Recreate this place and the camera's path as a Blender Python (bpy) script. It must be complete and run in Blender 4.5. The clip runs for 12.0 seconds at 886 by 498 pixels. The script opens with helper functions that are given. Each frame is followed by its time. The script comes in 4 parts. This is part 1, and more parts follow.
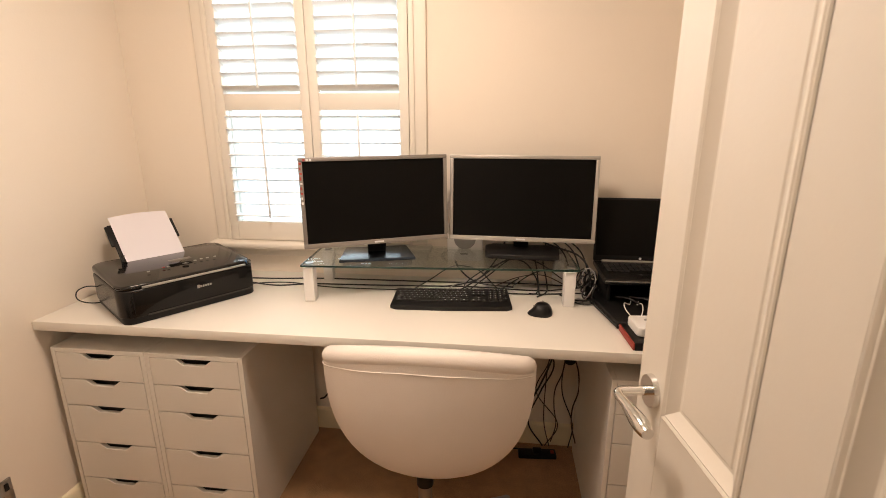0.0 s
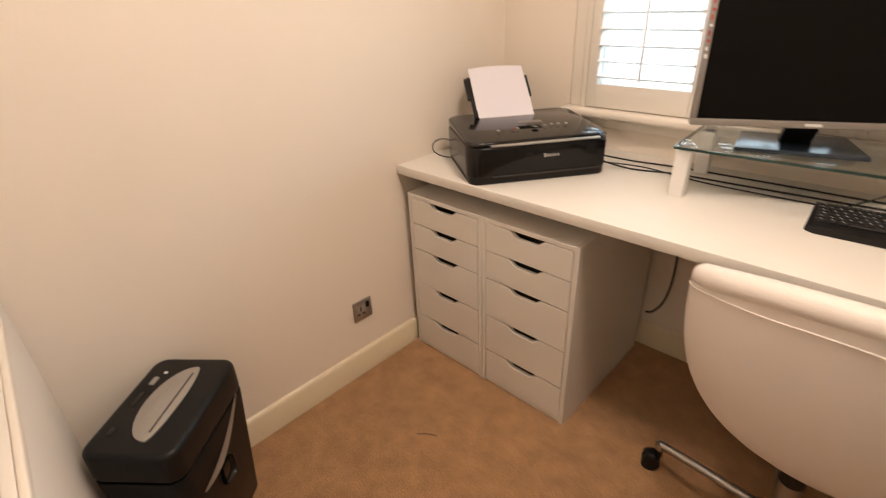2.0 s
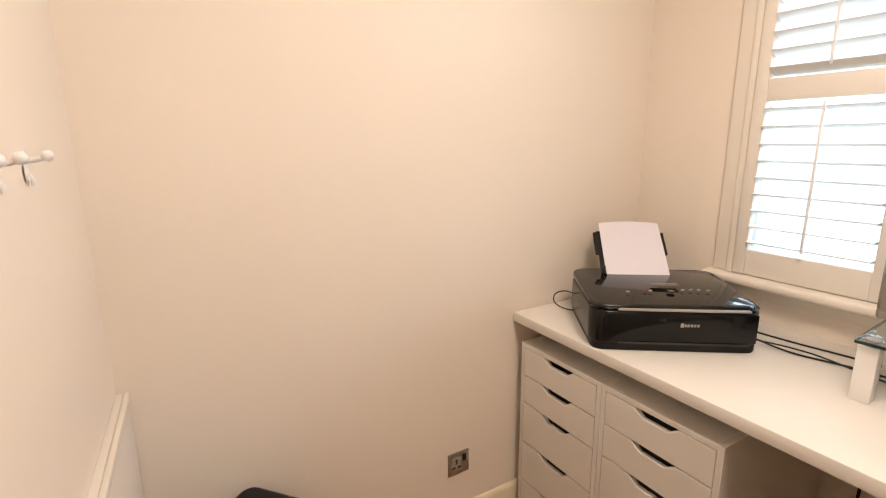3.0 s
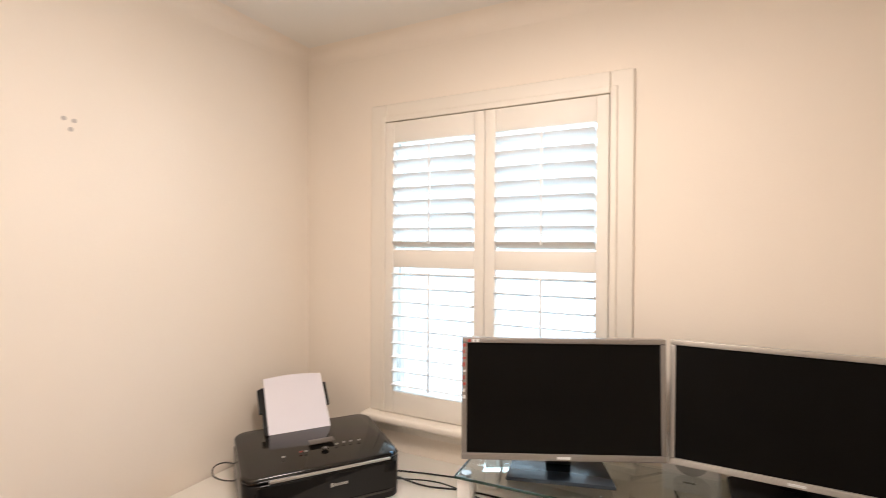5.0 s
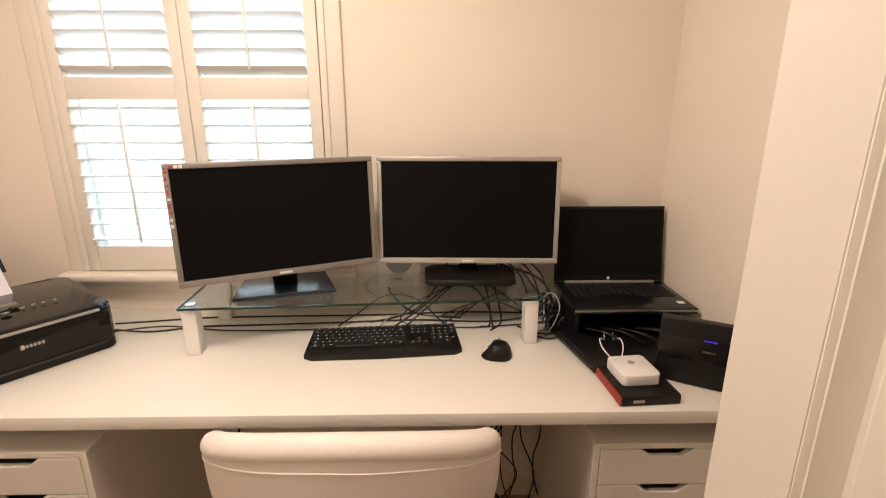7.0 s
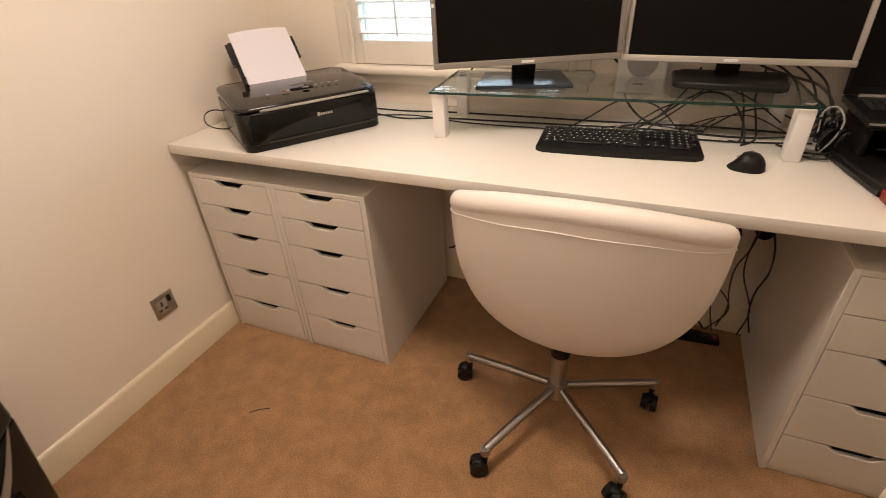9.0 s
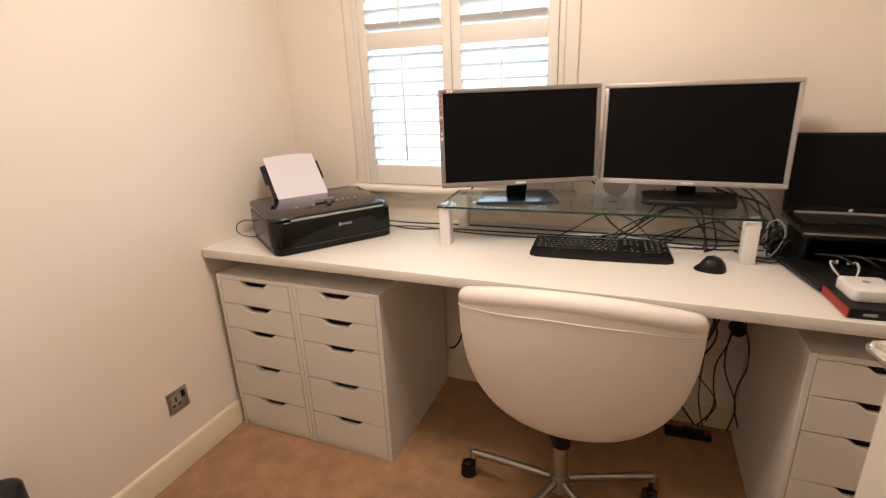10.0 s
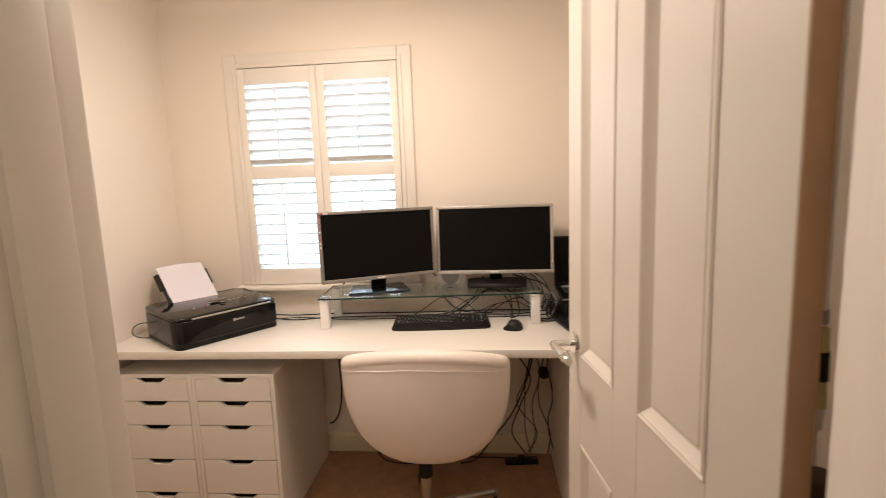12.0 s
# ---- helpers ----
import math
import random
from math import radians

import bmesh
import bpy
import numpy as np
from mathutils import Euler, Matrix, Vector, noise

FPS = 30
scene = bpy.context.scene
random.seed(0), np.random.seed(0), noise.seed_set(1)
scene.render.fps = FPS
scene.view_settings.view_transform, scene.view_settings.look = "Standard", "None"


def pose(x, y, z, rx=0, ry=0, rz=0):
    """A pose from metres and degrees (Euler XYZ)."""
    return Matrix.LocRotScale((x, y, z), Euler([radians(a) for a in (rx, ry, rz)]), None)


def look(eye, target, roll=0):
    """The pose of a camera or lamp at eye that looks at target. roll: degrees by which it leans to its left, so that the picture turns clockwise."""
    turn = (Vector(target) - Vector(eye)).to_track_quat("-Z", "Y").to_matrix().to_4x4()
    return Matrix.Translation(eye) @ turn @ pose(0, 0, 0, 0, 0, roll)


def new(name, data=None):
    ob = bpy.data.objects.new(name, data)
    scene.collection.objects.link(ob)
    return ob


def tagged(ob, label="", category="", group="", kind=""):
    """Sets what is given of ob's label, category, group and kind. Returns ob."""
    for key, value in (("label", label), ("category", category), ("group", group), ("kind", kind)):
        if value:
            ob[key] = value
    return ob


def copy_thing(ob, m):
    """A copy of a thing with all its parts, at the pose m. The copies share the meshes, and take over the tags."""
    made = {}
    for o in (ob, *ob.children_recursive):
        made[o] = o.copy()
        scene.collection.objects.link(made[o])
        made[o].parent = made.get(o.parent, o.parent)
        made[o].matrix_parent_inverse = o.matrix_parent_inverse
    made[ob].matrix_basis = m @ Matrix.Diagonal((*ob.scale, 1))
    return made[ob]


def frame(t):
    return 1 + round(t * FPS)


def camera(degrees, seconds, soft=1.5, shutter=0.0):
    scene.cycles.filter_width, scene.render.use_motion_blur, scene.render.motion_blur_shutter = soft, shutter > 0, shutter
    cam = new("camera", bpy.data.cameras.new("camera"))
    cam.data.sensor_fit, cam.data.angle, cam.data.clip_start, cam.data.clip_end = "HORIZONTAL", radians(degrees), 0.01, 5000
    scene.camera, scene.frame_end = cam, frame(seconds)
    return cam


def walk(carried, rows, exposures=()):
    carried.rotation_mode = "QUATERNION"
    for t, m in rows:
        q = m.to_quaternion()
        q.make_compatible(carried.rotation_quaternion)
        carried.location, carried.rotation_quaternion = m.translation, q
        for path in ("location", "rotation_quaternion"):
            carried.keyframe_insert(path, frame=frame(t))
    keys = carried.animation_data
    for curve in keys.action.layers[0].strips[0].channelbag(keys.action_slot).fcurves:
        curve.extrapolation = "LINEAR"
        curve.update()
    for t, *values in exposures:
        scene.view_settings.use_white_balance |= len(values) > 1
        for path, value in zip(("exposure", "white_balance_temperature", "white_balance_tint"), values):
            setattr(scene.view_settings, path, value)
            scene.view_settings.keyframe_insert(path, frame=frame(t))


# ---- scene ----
cam = camera(85.1, 12.0, soft=0.8, shutter=0.3)
PATH = [
    (0, (1.64, -1.997, 1.487), (1.406, -0.083, 0.957), -0.1),
    (0.5, (1.607, -1.861, 1.459), (1.345, 0.024, 0.845), -0.1),
    (1, (1.542, -1.77, 1.418), (0.862, -0.076, 0.601), -1.2),
    (1.5, (1.404, -1.786, 1.369), (0.421, -0.328, 0.416), -1.4),
    (1.8, (1.388, -1.761, 1.341), (0.236, -0.447, 0.369), -2.0),
    (2, (1.361, -1.746, 1.348), (0.111, -0.49, 0.421), -2.6),
    (2.5, (1.305, -1.721, 1.402), (-0.279, -0.681, 0.763), -2.1),
    (2.7, (1.297, -1.704, 1.398), (-0.38, -0.742, 0.886), -1.5),
    (4.3, (1.418, -1.61, 1.538), (-0.009, -0.217, 1.387), -1.1),
    (4.5, (1.447, -1.592, 1.569), (0.163, -0.065, 1.426), -0.7),
    (5, (1.483, -1.568, 1.601), (0.573, 0.213, 1.581), 0.3),
    (5.5, (1.522, -1.561, 1.603), (0.954, 0.356, 1.558), -0.0),
    (6, (1.57, -1.565, 1.564), (1.267, 0.395, 1.308), -0.5),
    (6.5, (1.621, -1.579, 1.522), (1.575, 0.371, 1.083), -0.7),
    (6.7, (1.619, -1.591, 1.502), (1.661, 0.35, 1.024), -0.1),
    (8.3, (1.552, -1.626, 1.356), (1.185, 0.067, 0.356), -1.5),
    (8.5, (1.54, -1.65, 1.353), (1.042, -0.037, 0.281), -2.8),
    (9, (1.543, -1.724, 1.328), (0.839, -0.182, 0.266), -3.5),
    (9.5, (1.557, -1.808, 1.313), (0.736, -0.218, 0.421), -3.6),
    (10, (1.56, -1.915, 1.359), (0.841, -0.162, 0.721), -2.3),
    (10.3, (1.567, -2.002, 1.387), (0.951, -0.176, 0.851), -2.4),
    (10.5, (1.583, -2.069, 1.388), (1.026, -0.2, 0.944), -2.2),
    (11, (1.609, -2.189, 1.408), (1.146, -0.27, 1.087), -1.1),
    (11.5, (1.642, -2.336, 1.426), (1.232, -0.398, 1.149), -1.8),
    (12, (1.68, -2.459, 1.46), (1.501, -0.486, 1.188), -2.1),
]
walk(cam, [(t, look(eye, target, roll)) for t, eye, target, roll in PATH],
     [(0, 0.0, 6450, 9), (1.5, 0.0, 6300, 9), (2.7, 0.0, 6100, 8), (4.5, -0.04, 5650, 6), (5.5, -0.02, 5700, 6), (6.7, -0.02, 6100, 8), (8.5, 0.0, 6250, 8), (9.5, 0.02, 6050, 8), (10.5, 0.02, 5850, 8), (11.5, 0.04, 6000, 8), (12, 0.0, 6050, 8)])

# ---- light and world ----
world = bpy.data.worlds.new("world")
scene.world = world
world.use_nodes = True
_sky = world.node_tree.nodes.new("ShaderNodeTexSky")
_sky.sky_type, _sky.sun_disc, _sky.sun_elevation, _sky.sun_rotation = "NISHITA", False, radians(40), radians(160)
world.node_tree.links.new(_sky.outputs[0], world.node_tree.nodes["Background"].inputs[0])
world.node_tree.nodes["Background"].inputs[1].default_value = 0.15

XL, XR, YB, YF, ZC = 0.03, 2.385, 0.008, -1.975, 2.40      # room: x XL..XR, y YF..YB, ceiling ZC
LX, LY = 1.17, -0.98                            # ceiling lamp
SLANT = math.tan(radians(3.6))
YP = -1.815                                    # face of the boxed-out part of the door wall
WX0, WX1, WZ0, WZ1 = 0.436, 1.262, 0.952, 2.068    # window opening


def area_lamp(name, m, sx, sy, watts, colour):
    lamp = bpy.data.lights.new(name, "AREA")
    lamp.shape, lamp.size, lamp.size_y, lamp.energy, lamp.color = "RECTANGLE", sx, sy, watts, colour
    ob = new(name, lamp)
    ob.matrix_world = m
    return ob


area_lamp("window_daylight", look((0.95, YB + 1.5, 2.25), (0.88, 0.0, 1.50)), 2.6, 1.8, 150, (0.76, 0.88, 1.0))
_bulb = bpy.data.lights.new("ceiling_lamp_light", "POINT")
_bulb.energy, _bulb.color, _bulb.shadow_soft_size = 9.5, (1.0, 0.79, 0.645), 0.13
new("ceiling_lamp_light", _bulb).location = (LX, LY, ZC - 0.22)
area_lamp("ceiling_lamp_face", look((LX, LY, ZC - 0.075), (LX, LY, 0)), 0.34, 0.34, 16.5, (1.0, 0.79, 0.645))
# weak fill added on the hall side, with no known lamp there
area_lamp("hall_fill_light", look((1.6, -2.65, ZC - 0.075), (1.6, -2.65, 0)), 0.34, 0.34, 4, (1.0, 0.74, 0.52))


# ---- materials ----
def mat(name, colour, rough=0.5, metal=0.0, var=0.06, scale=8.0, bump=0.0, bump_scale=200.0, fine=0.0, coat=0.0, rand=0.0, spec=0.5):
    """Principled surface with colour variation at two scales and fine relief."""
    m = bpy.data.materials.new(name)
    m.use_nodes = True
    nt = m.node_tree
    n, ln = nt.nodes, nt.links
    b = n["Principled BSDF"]
    b.inputs["Roughness"].default_value, b.inputs["Metallic"].default_value = rough, metal
    b.inputs["Coat Weight"].default_value = coat
    b.inputs["Specular IOR Level"].default_value = spec
    tc = n.new("ShaderNodeTexCoord")
    big = n.new("ShaderNodeTexNoise")
    big.inputs["Scale"].default_value, big.inputs["Detail"].default_value = scale, 4
    small = n.new("ShaderNodeTexNoise")
    small.inputs["Scale"].default_value, small.inputs["Detail"].default_value = bump_scale, 3
    ln.new(tc.outputs["Object"], big.inputs["Vector"])
    ln.new(tc.outputs["Object"], small.inputs["Vector"])
    mix = n.new("ShaderNodeMix")
    mix.data_type = "RGBA"
    mix.inputs[6].default_value = (*[c * (1 - var) for c in colour], 1)
    mix.inputs[7].default_value = (*[min(1, c * (1 + var)) for c in colour], 1)
    ln.new(big.outputs["Fac"], mix.inputs[0])
    out = mix.outputs[2]
    if fine:
        mix2 = n.new("ShaderNodeMix")
        mix2.data_type, mix2.blend_type = "RGBA", "MULTIPLY"
        ramp = n.new("ShaderNodeMapRange")
        ramp.inputs[1].default_value, ramp.inputs[2].default_value = 0.3, 0.7
        ramp.inputs[3].default_value, ramp.inputs[4].default_value = 1 - fine, 1.0
        ln.new(small.outputs["Fac"], ramp.inputs[0])
        mix2.inputs[0].default_value = 1
        ln.new(out, mix2.inputs[6])
        ln.new(ramp.outputs[0], mix2.inputs[7])
        out = mix2.outputs[2]
    if rand:
        info = n.new("ShaderNodeObjectInfo")
        hue = n.new("ShaderNodeHueSaturation")
        mr = n.new("ShaderNodeMapRange")
        mr.inputs[3].default_value, mr.inputs[4].default_value = 1 - rand, 1 + rand
        ln.new(info.outputs["Random"], mr.inputs[0])
        ln.new(mr.outputs[0], hue.inputs["Value"])
        ln.new(out, hue.inputs["Color"])
        out = hue.outputs[0]
    ln.new(out, b.inputs["Base Color"])
    rr = n.new("ShaderNodeMapRange")
    rr.inputs[3].default_value, rr.inputs[4].default_value = max(0.02, rough * 0.85), min(1, rough * 1.15)
    ln.new(big.outputs["Fac"], rr.inputs[0])
    ln.new(rr.outputs[0], b.inputs["Roughness"])
    if bump:
        bp = n.new("ShaderNodeBump")
        bp.inputs["Strength"].default_value, bp.inputs["Distance"].default_value = bump, 0.002
        ln.new(small.outputs["Fac"], bp.inputs["Height"])
        ln.new(bp.outputs[0], b.inputs["Normal"])
    return m


def glow(name, colour, strength):
    m = bpy.data.materials.new(name)
    m.use_nodes = True
    b = m.node_tree.nodes["Principled BSDF"]
    b.inputs["Base Color"].default_value = (*colour, 1)
    b.inputs["Emission Color"].default_value = (*colour, 1)
    b.inputs["Emission Strength"].default_value = strength
    return m


def sheet_glass(name, tint, gloss):
    """Flat sheet glass: clear, with a mirror gloss that grows at flat angles."""
    m = bpy.data.materials.new(name)
    m.use_nodes = True
    n, ln = m.node_tree.nodes, m.node_tree.links
    n.remove(n["Principled BSDF"])
    clear, shine, mix = n.new("ShaderNodeBsdfTransparent"), n.new("ShaderNodeBsdfGlossy"), n.new("ShaderNodeMixShader")
    clear.inputs["Color"].default_value = (*tint, 1)
    shine.inputs["Roughness"].default_value = 0.03
    fres, mul = n.new("ShaderNodeFresnel"), n.new("ShaderNodeMath")
    fres.inputs["IOR"].default_value = 1.45
    mul.operation, mul.inputs[1].default_value = "MULTIPLY", gloss
    ln.new(fres.outputs[0], mul.inputs[0])
    ln.new(mul.outputs[0], mix.inputs[0])
    ln.new(clear.outputs[0], mix.inputs[1])
    ln.new(shine.outputs[0], mix.inputs[2])
    ln.new(mix.outputs[0], n["Material Output"].inputs[0])
    return m


def carpet_material():
    m = mat("carpet_pile", (0.46, 0.264, 0.130), 0.95, var=0.12, scale=3.2, bump=1.0, bump_scale=230, fine=0.42, spec=0.1)
    nt = m.node_tree
    n, ln = nt.nodes, nt.links
    b = n["Principled BSDF"]
    b.inputs["Sheen Weight"].default_value = 0.25
    old = b.inputs["Base Color"].links[0].from_socket
    patch = n.new("ShaderNodeTexNoise")
    patch.inputs["Scale"].default_value, patch.inputs["Detail"].default_value, patch.inputs["Roughness"].default_value = 13, 8, 0.68
    tc = n.new("ShaderNodeTexCoord")
    ln.new(tc.outputs["Object"], patch.inputs["Vector"])
    mr = n.new("ShaderNodeMapRange")
    mr.inputs[1].default_value, mr.inputs[2].default_value = 0.35, 0.65
    mr.inputs[3].default_value, mr.inputs[4].default_value = 0.84, 1.16
    ln.new(patch.outputs["Fac"], mr.inputs[0])
    mx = n.new("ShaderNodeMix")
    mx.data_type, mx.blend_type = "RGBA", "MULTIPLY"
    mx.inputs[0].default_value = 1
    ln.new(old, mx.inputs[6])
    ln.new(mr.outputs[0], mx.inputs[7])
    ln.new(mx.outputs[2], b.inputs["Base Color"])
    return m


M_WALL = mat("wall_paint", (0.85, 0.772, 0.668), 0.75, var=0.025, scale=2.5, bump=0.12, bump_scale=140, spec=0.25)
M_CEIL = mat("ceiling_paint", (0.82, 0.79, 0.73), 0.9, var=0.02, scale=2, bump=0.1, bump_scale=140, spec=0.2)
M_SKIRT = mat("skirting_gloss", (0.77, 0.68, 0.49), 0.35, var=0.05, scale=5, bump=0.05, bump_scale=60)
M_TRIM = mat("trim_gloss", (0.80, 0.745, 0.655), 0.5, var=0.03, scale=5, bump=0.05, bump_scale=60)
# door paint taken darker than the trim to put its weaker light into the colour
M_DOOR_DIM = mat("door_satin_dimmed", (0.70, 0.65, 0.57), 0.45, var=0.03, scale=4, bump=0.08, bump_scale=90)
M_SHUT = mat("shutter_paint", (0.80, 0.755, 0.68), 0.55, var=0.02, scale=5)
M_LOUVRE = mat("louvre_paint", (0.84, 0.84, 0.82), 0.4, var=0.02, scale=5)
M_CARPET = carpet_material()
M_MARK = mat("filler", (0.50, 0.45, 0.40), 0.9, var=0.1, scale=60)
M_DESK = mat("desk_laminate", (0.80, 0.765, 0.70), 0.38, var=0.02, scale=6, bump=0.04, bump_scale=400)
M_UNIT = mat("drawer_lacquer", (0.74, 0.70, 0.635), 0.45, var=0.02, scale=6, bump=0.03, bump_scale=300, rand=0.015)
# near-black colour painted in for the shade inside grips, slots and pin holes
M_GAPSHADE = mat("gap_shade", (0.05, 0.045, 0.04), 0.8)
M_LEATHER = mat("white_leather", (0.82, 0.75, 0.69), 0.5, var=0.03, scale=9, bump=0.25, bump_scale=350)
M_SEAM = mat("seam_piping", (0.82, 0.77, 0.71), 0.55)
M_STEEL = mat("brushed_steel", (0.42, 0.41, 0.40), 0.35, 1.0, var=0.06, scale=30)
M_CHROME = mat("chrome", (0.75, 0.74, 0.72), 0.12, 1.0, var=0.04, scale=20)
M_BLACK = mat("black_plastic", (0.008, 0.0075, 0.0075), 0.45, spec=0.3, var=0.15, scale=20, bump=0.1, bump_scale=500)
M_GLOSS = mat("piano_black", (0.006, 0.006, 0.006), 0.11, var=0.1, scale=12, spec=0.28)
M_PRINTGREY = mat("printer_grey", (0.008, 0.0075, 0.007), 0.24, spec=0.35, var=0.1, scale=20)
M_LID = mat("lid_black", (0.010, 0.009, 0.008), 0.08, var=0.1, scale=12, spec=0.5)
M_LCD = mat("dim_display", (0.10, 0.085, 0.07), 0.3, var=0.08, scale=30)
M_SCREEN = mat("screen_matte", (0.0045, 0.004, 0.0035), 0.40, var=0.1, scale=3, spec=0.12)
M_BEZEL = mat("silver_bezel", (0.50, 0.47, 0.43), 0.4, 0.45, var=0.04, scale=20)
M_BEZELD = mat("grey_bezel", (0.30, 0.275, 0.25), 0.4, 0.45, var=0.04, scale=20)
M_SHELFGLASS = sheet_glass("shelf_glass", (0.965, 0.992, 0.98), 0.5)
M_GLASSEDGE = mat("glass_edge", (0.02, 0.045, 0.035), 0.15, var=0.1, scale=30)
M_PANE = sheet_glass("window_glass", (0.97, 1.0, 0.99), 0.6)
M_WHITE = mat("white_plastic", (0.82, 0.80, 0.78), 0.4, var=0.02, scale=10)
M_PAPER = mat("paper", (0.76, 0.73, 0.78), 0.85, var=0.015, scale=10)
M_RED = mat("red_edge", (0.30, 0.03, 0.015), 0.5, var=0.1, scale=30)
M_LED = glow("blue_light", (0.04, 0.03, 0.85), 0.55)
M_CABLE = mat("cable_black", (0.012, 0.012, 0.012), 0.5, var=0.1, scale=40)
M_CABLEB = mat("cable_brown", (0.045, 0.022, 0.014), 0.5, var=0.1, scale=40)
M_CABLEG = mat("cable_grey", (0.35, 0.34, 0.33), 0.5, var=0.1, scale=40)
M_KEY = mat("key_black", (0.010, 0.0095, 0.0095), 0.45, spec=0.3, var=0.1, scale=50, rand=0.2)
M_PRINT = mat("white_print", (0.75, 0.75, 0.75), 0.5, var=0.02)
M_STICKER = mat("sticker_red", (0.36, 0.05, 0.04), 0.5, var=0.2, scale=40, rand=0.3)
M_STICKERB = mat("sticker_blue", (0.08, 0.22, 0.45), 0.4, var=0.2, scale=40)
M_SILVER = mat("silver_plastic", (0.42, 0.40, 0.37), 0.35, 0.5, var=0.05, scale=25)
M_SHRED = mat("shredder_black", (0.005, 0.006, 0.0065), 0.36, spec=0.3, var=0.15, scale=20, bump=0.1, bump_scale=500)
M_RAD = mat("radiator_enamel", (0.80, 0.76, 0.70), 0.35, var=0.02)
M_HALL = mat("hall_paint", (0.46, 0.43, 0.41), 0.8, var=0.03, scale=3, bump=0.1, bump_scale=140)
M_EDGE = mat("door_edge_brown", (0.36, 0.22, 0.12), 0.7, var=0.2, scale=12, bump=0.1, bump_scale=90)
M_YELLOW = mat("yellow_plastic", (0.62, 0.54, 0.24), 0.4, var=0.08, scale=20)
M_BROWN = mat("brown_bristle", (0.10, 0.06, 0.035), 0.8, var=0.2, scale=40)
M_BLIND = glow("pale_distance", (0.84, 0.93, 1.0), 1.6)
M_DIFF = glow("lamp_diffuser", (1.0, 0.82, 0.6), 3)


# ---- mesh helpers ----
def bm_box(x0, y0, z0, x1, y1, z1, bev=0.0, seg=2, bm=None):
    """A box between two corners, with rounded edges; added to bm if given."""
    b = bmesh.new()
    bmesh.ops.create_cube(b, size=1)
    for v in b.verts:
        v.co = Vector(((x0 + x1) / 2 + v.co.x * (x1 - x0), (y0 + y1) / 2 + v.co.y * (y1 - y0), (z0 + z1) / 2 + v.co.z * (z1 - z0)))
    if bev > 0:
        bmesh.ops.bevel(b, geom=b.edges[:], offset=bev, segments=seg, affect="EDGES", profile=0.5)
    return add_into(bm, b)


def add_into(bm, b):
    if bm is None:
        return b
    me = bpy.data.meshes.new("tmp")
    b.to_mesh(me)
    b.free()
    bm.from_mesh(me)
    bpy.data.meshes.remove(me)
    return bm


def bm_prism(outline, z0, z1, bev=0.0, seg=2, bm=None):
    """An upright prism over an outline of (x, y), with rounded rims."""
    b = bmesh.new()
    low = [b.verts.new((x, y, z0)) for x, y in outline]
    f = b.faces.new(low)
    top = bmesh.ops.extrude_face_region(b, geom=[f])
    vs = [g for g in top["geom"] if isinstance(g, bmesh.types.BMVert)]
    for v in vs:
        v.co.z = z1
    bmesh.ops.recalc_face_normals(b, faces=b.faces[:])
    if bev > 0:
        rim = [e for e in b.edges if abs(e.verts[0].co.z - e.verts[1].co.z) < 1e-6]
        bmesh.ops.bevel(b, geom=rim, offset=bev, segments=seg, affect="EDGES", profile=0.5)
    return add_into(bm, b)


def round_rect(w, d, r, n=5, cx=0.0, cy=0.0):
    pts = []
    for sx, sy, a0 in ((1, 1, 0), (-1, 1, 90), (-1, -1, 180), (1, -1, 270)):
        for i in range(n + 1):
            a = radians(a0 + 90 * i / n)
            pts.append((cx + sx * (w / 2 - r) + r * math.cos(a), cy + sy * (d / 2 - r) + r * math.sin(a)))
    return pts


def bm_cyl(p, q, r, r2=None, n=16, bm=None):
    """A capped cylinder or cone from p to q."""
    p, q = Vector(p), Vector(q)
    b = bmesh.new()
    bmesh.ops.create_cone(b, cap_ends=True, segments=n, radius1=r, radius2=r if r2 is None else r2, depth=(q - p).length)
    turn = (q - p).to_track_quat("Z", "Y").to_matrix().to_4x4()
    bmesh.ops.transform(b, matrix=Matrix.Translation((p + q) / 2) @ turn, verts=b.verts[:])
    return add_into(bm, b)


def smooth_path(points, per=8):
    """Catmull-Rom through the points."""
    p = [Vector(a) for a in points]
    p = [2 * p[0] - p[1]] + p + [2 * p[-1] - p[-2]]
    out = []
    for i in range(1, len(p) - 2):
        for k in range(per):
            t = k / per
            a, b, c, d = p[i - 1], p[i], p[i + 1], p[i + 2]
            out.append(0.5 * ((2 * b) + (c - a) * t + (2 * a - 5 * b + 4 * c - d) * t * t + (3 * b - a - 3 * c + d) * t ** 3))
    out.append(p[-2])
    return out


def bm_tube(path, radius, n=8, bm=None):
    """A round tube along a path; radius may be a function of 0..1."""
    b = bmesh.new()
    rings = []
    side = None
    for i, c in enumerate(path):
        d = (path[min(i + 1, len(path) - 1)] - path[max(i - 1, 0)]).normalized()
        if side is None:
            side = d.orthogonal().normalized()
        side = (side - d * side.dot(d)).normalized()
        up = d.cross(side)
        r = radius(i / (len(path) - 1)) if callable(radius) else radius
        rings.append([b.verts.new(c + r * (math.cos(2 * math.pi * k / n) * side + math.sin(2 * math.pi * k / n) * up)) for k in range(n)])
    for a, c in zip(rings, rings[1:]):
        for k in range(n):
            b.faces.new((a[k], a[(k + 1) % n], c[(k + 1) % n], c[k]))
    b.faces.new(rings[0][::-1])
    b.faces.new(rings[-1])
    return add_into(bm, b)


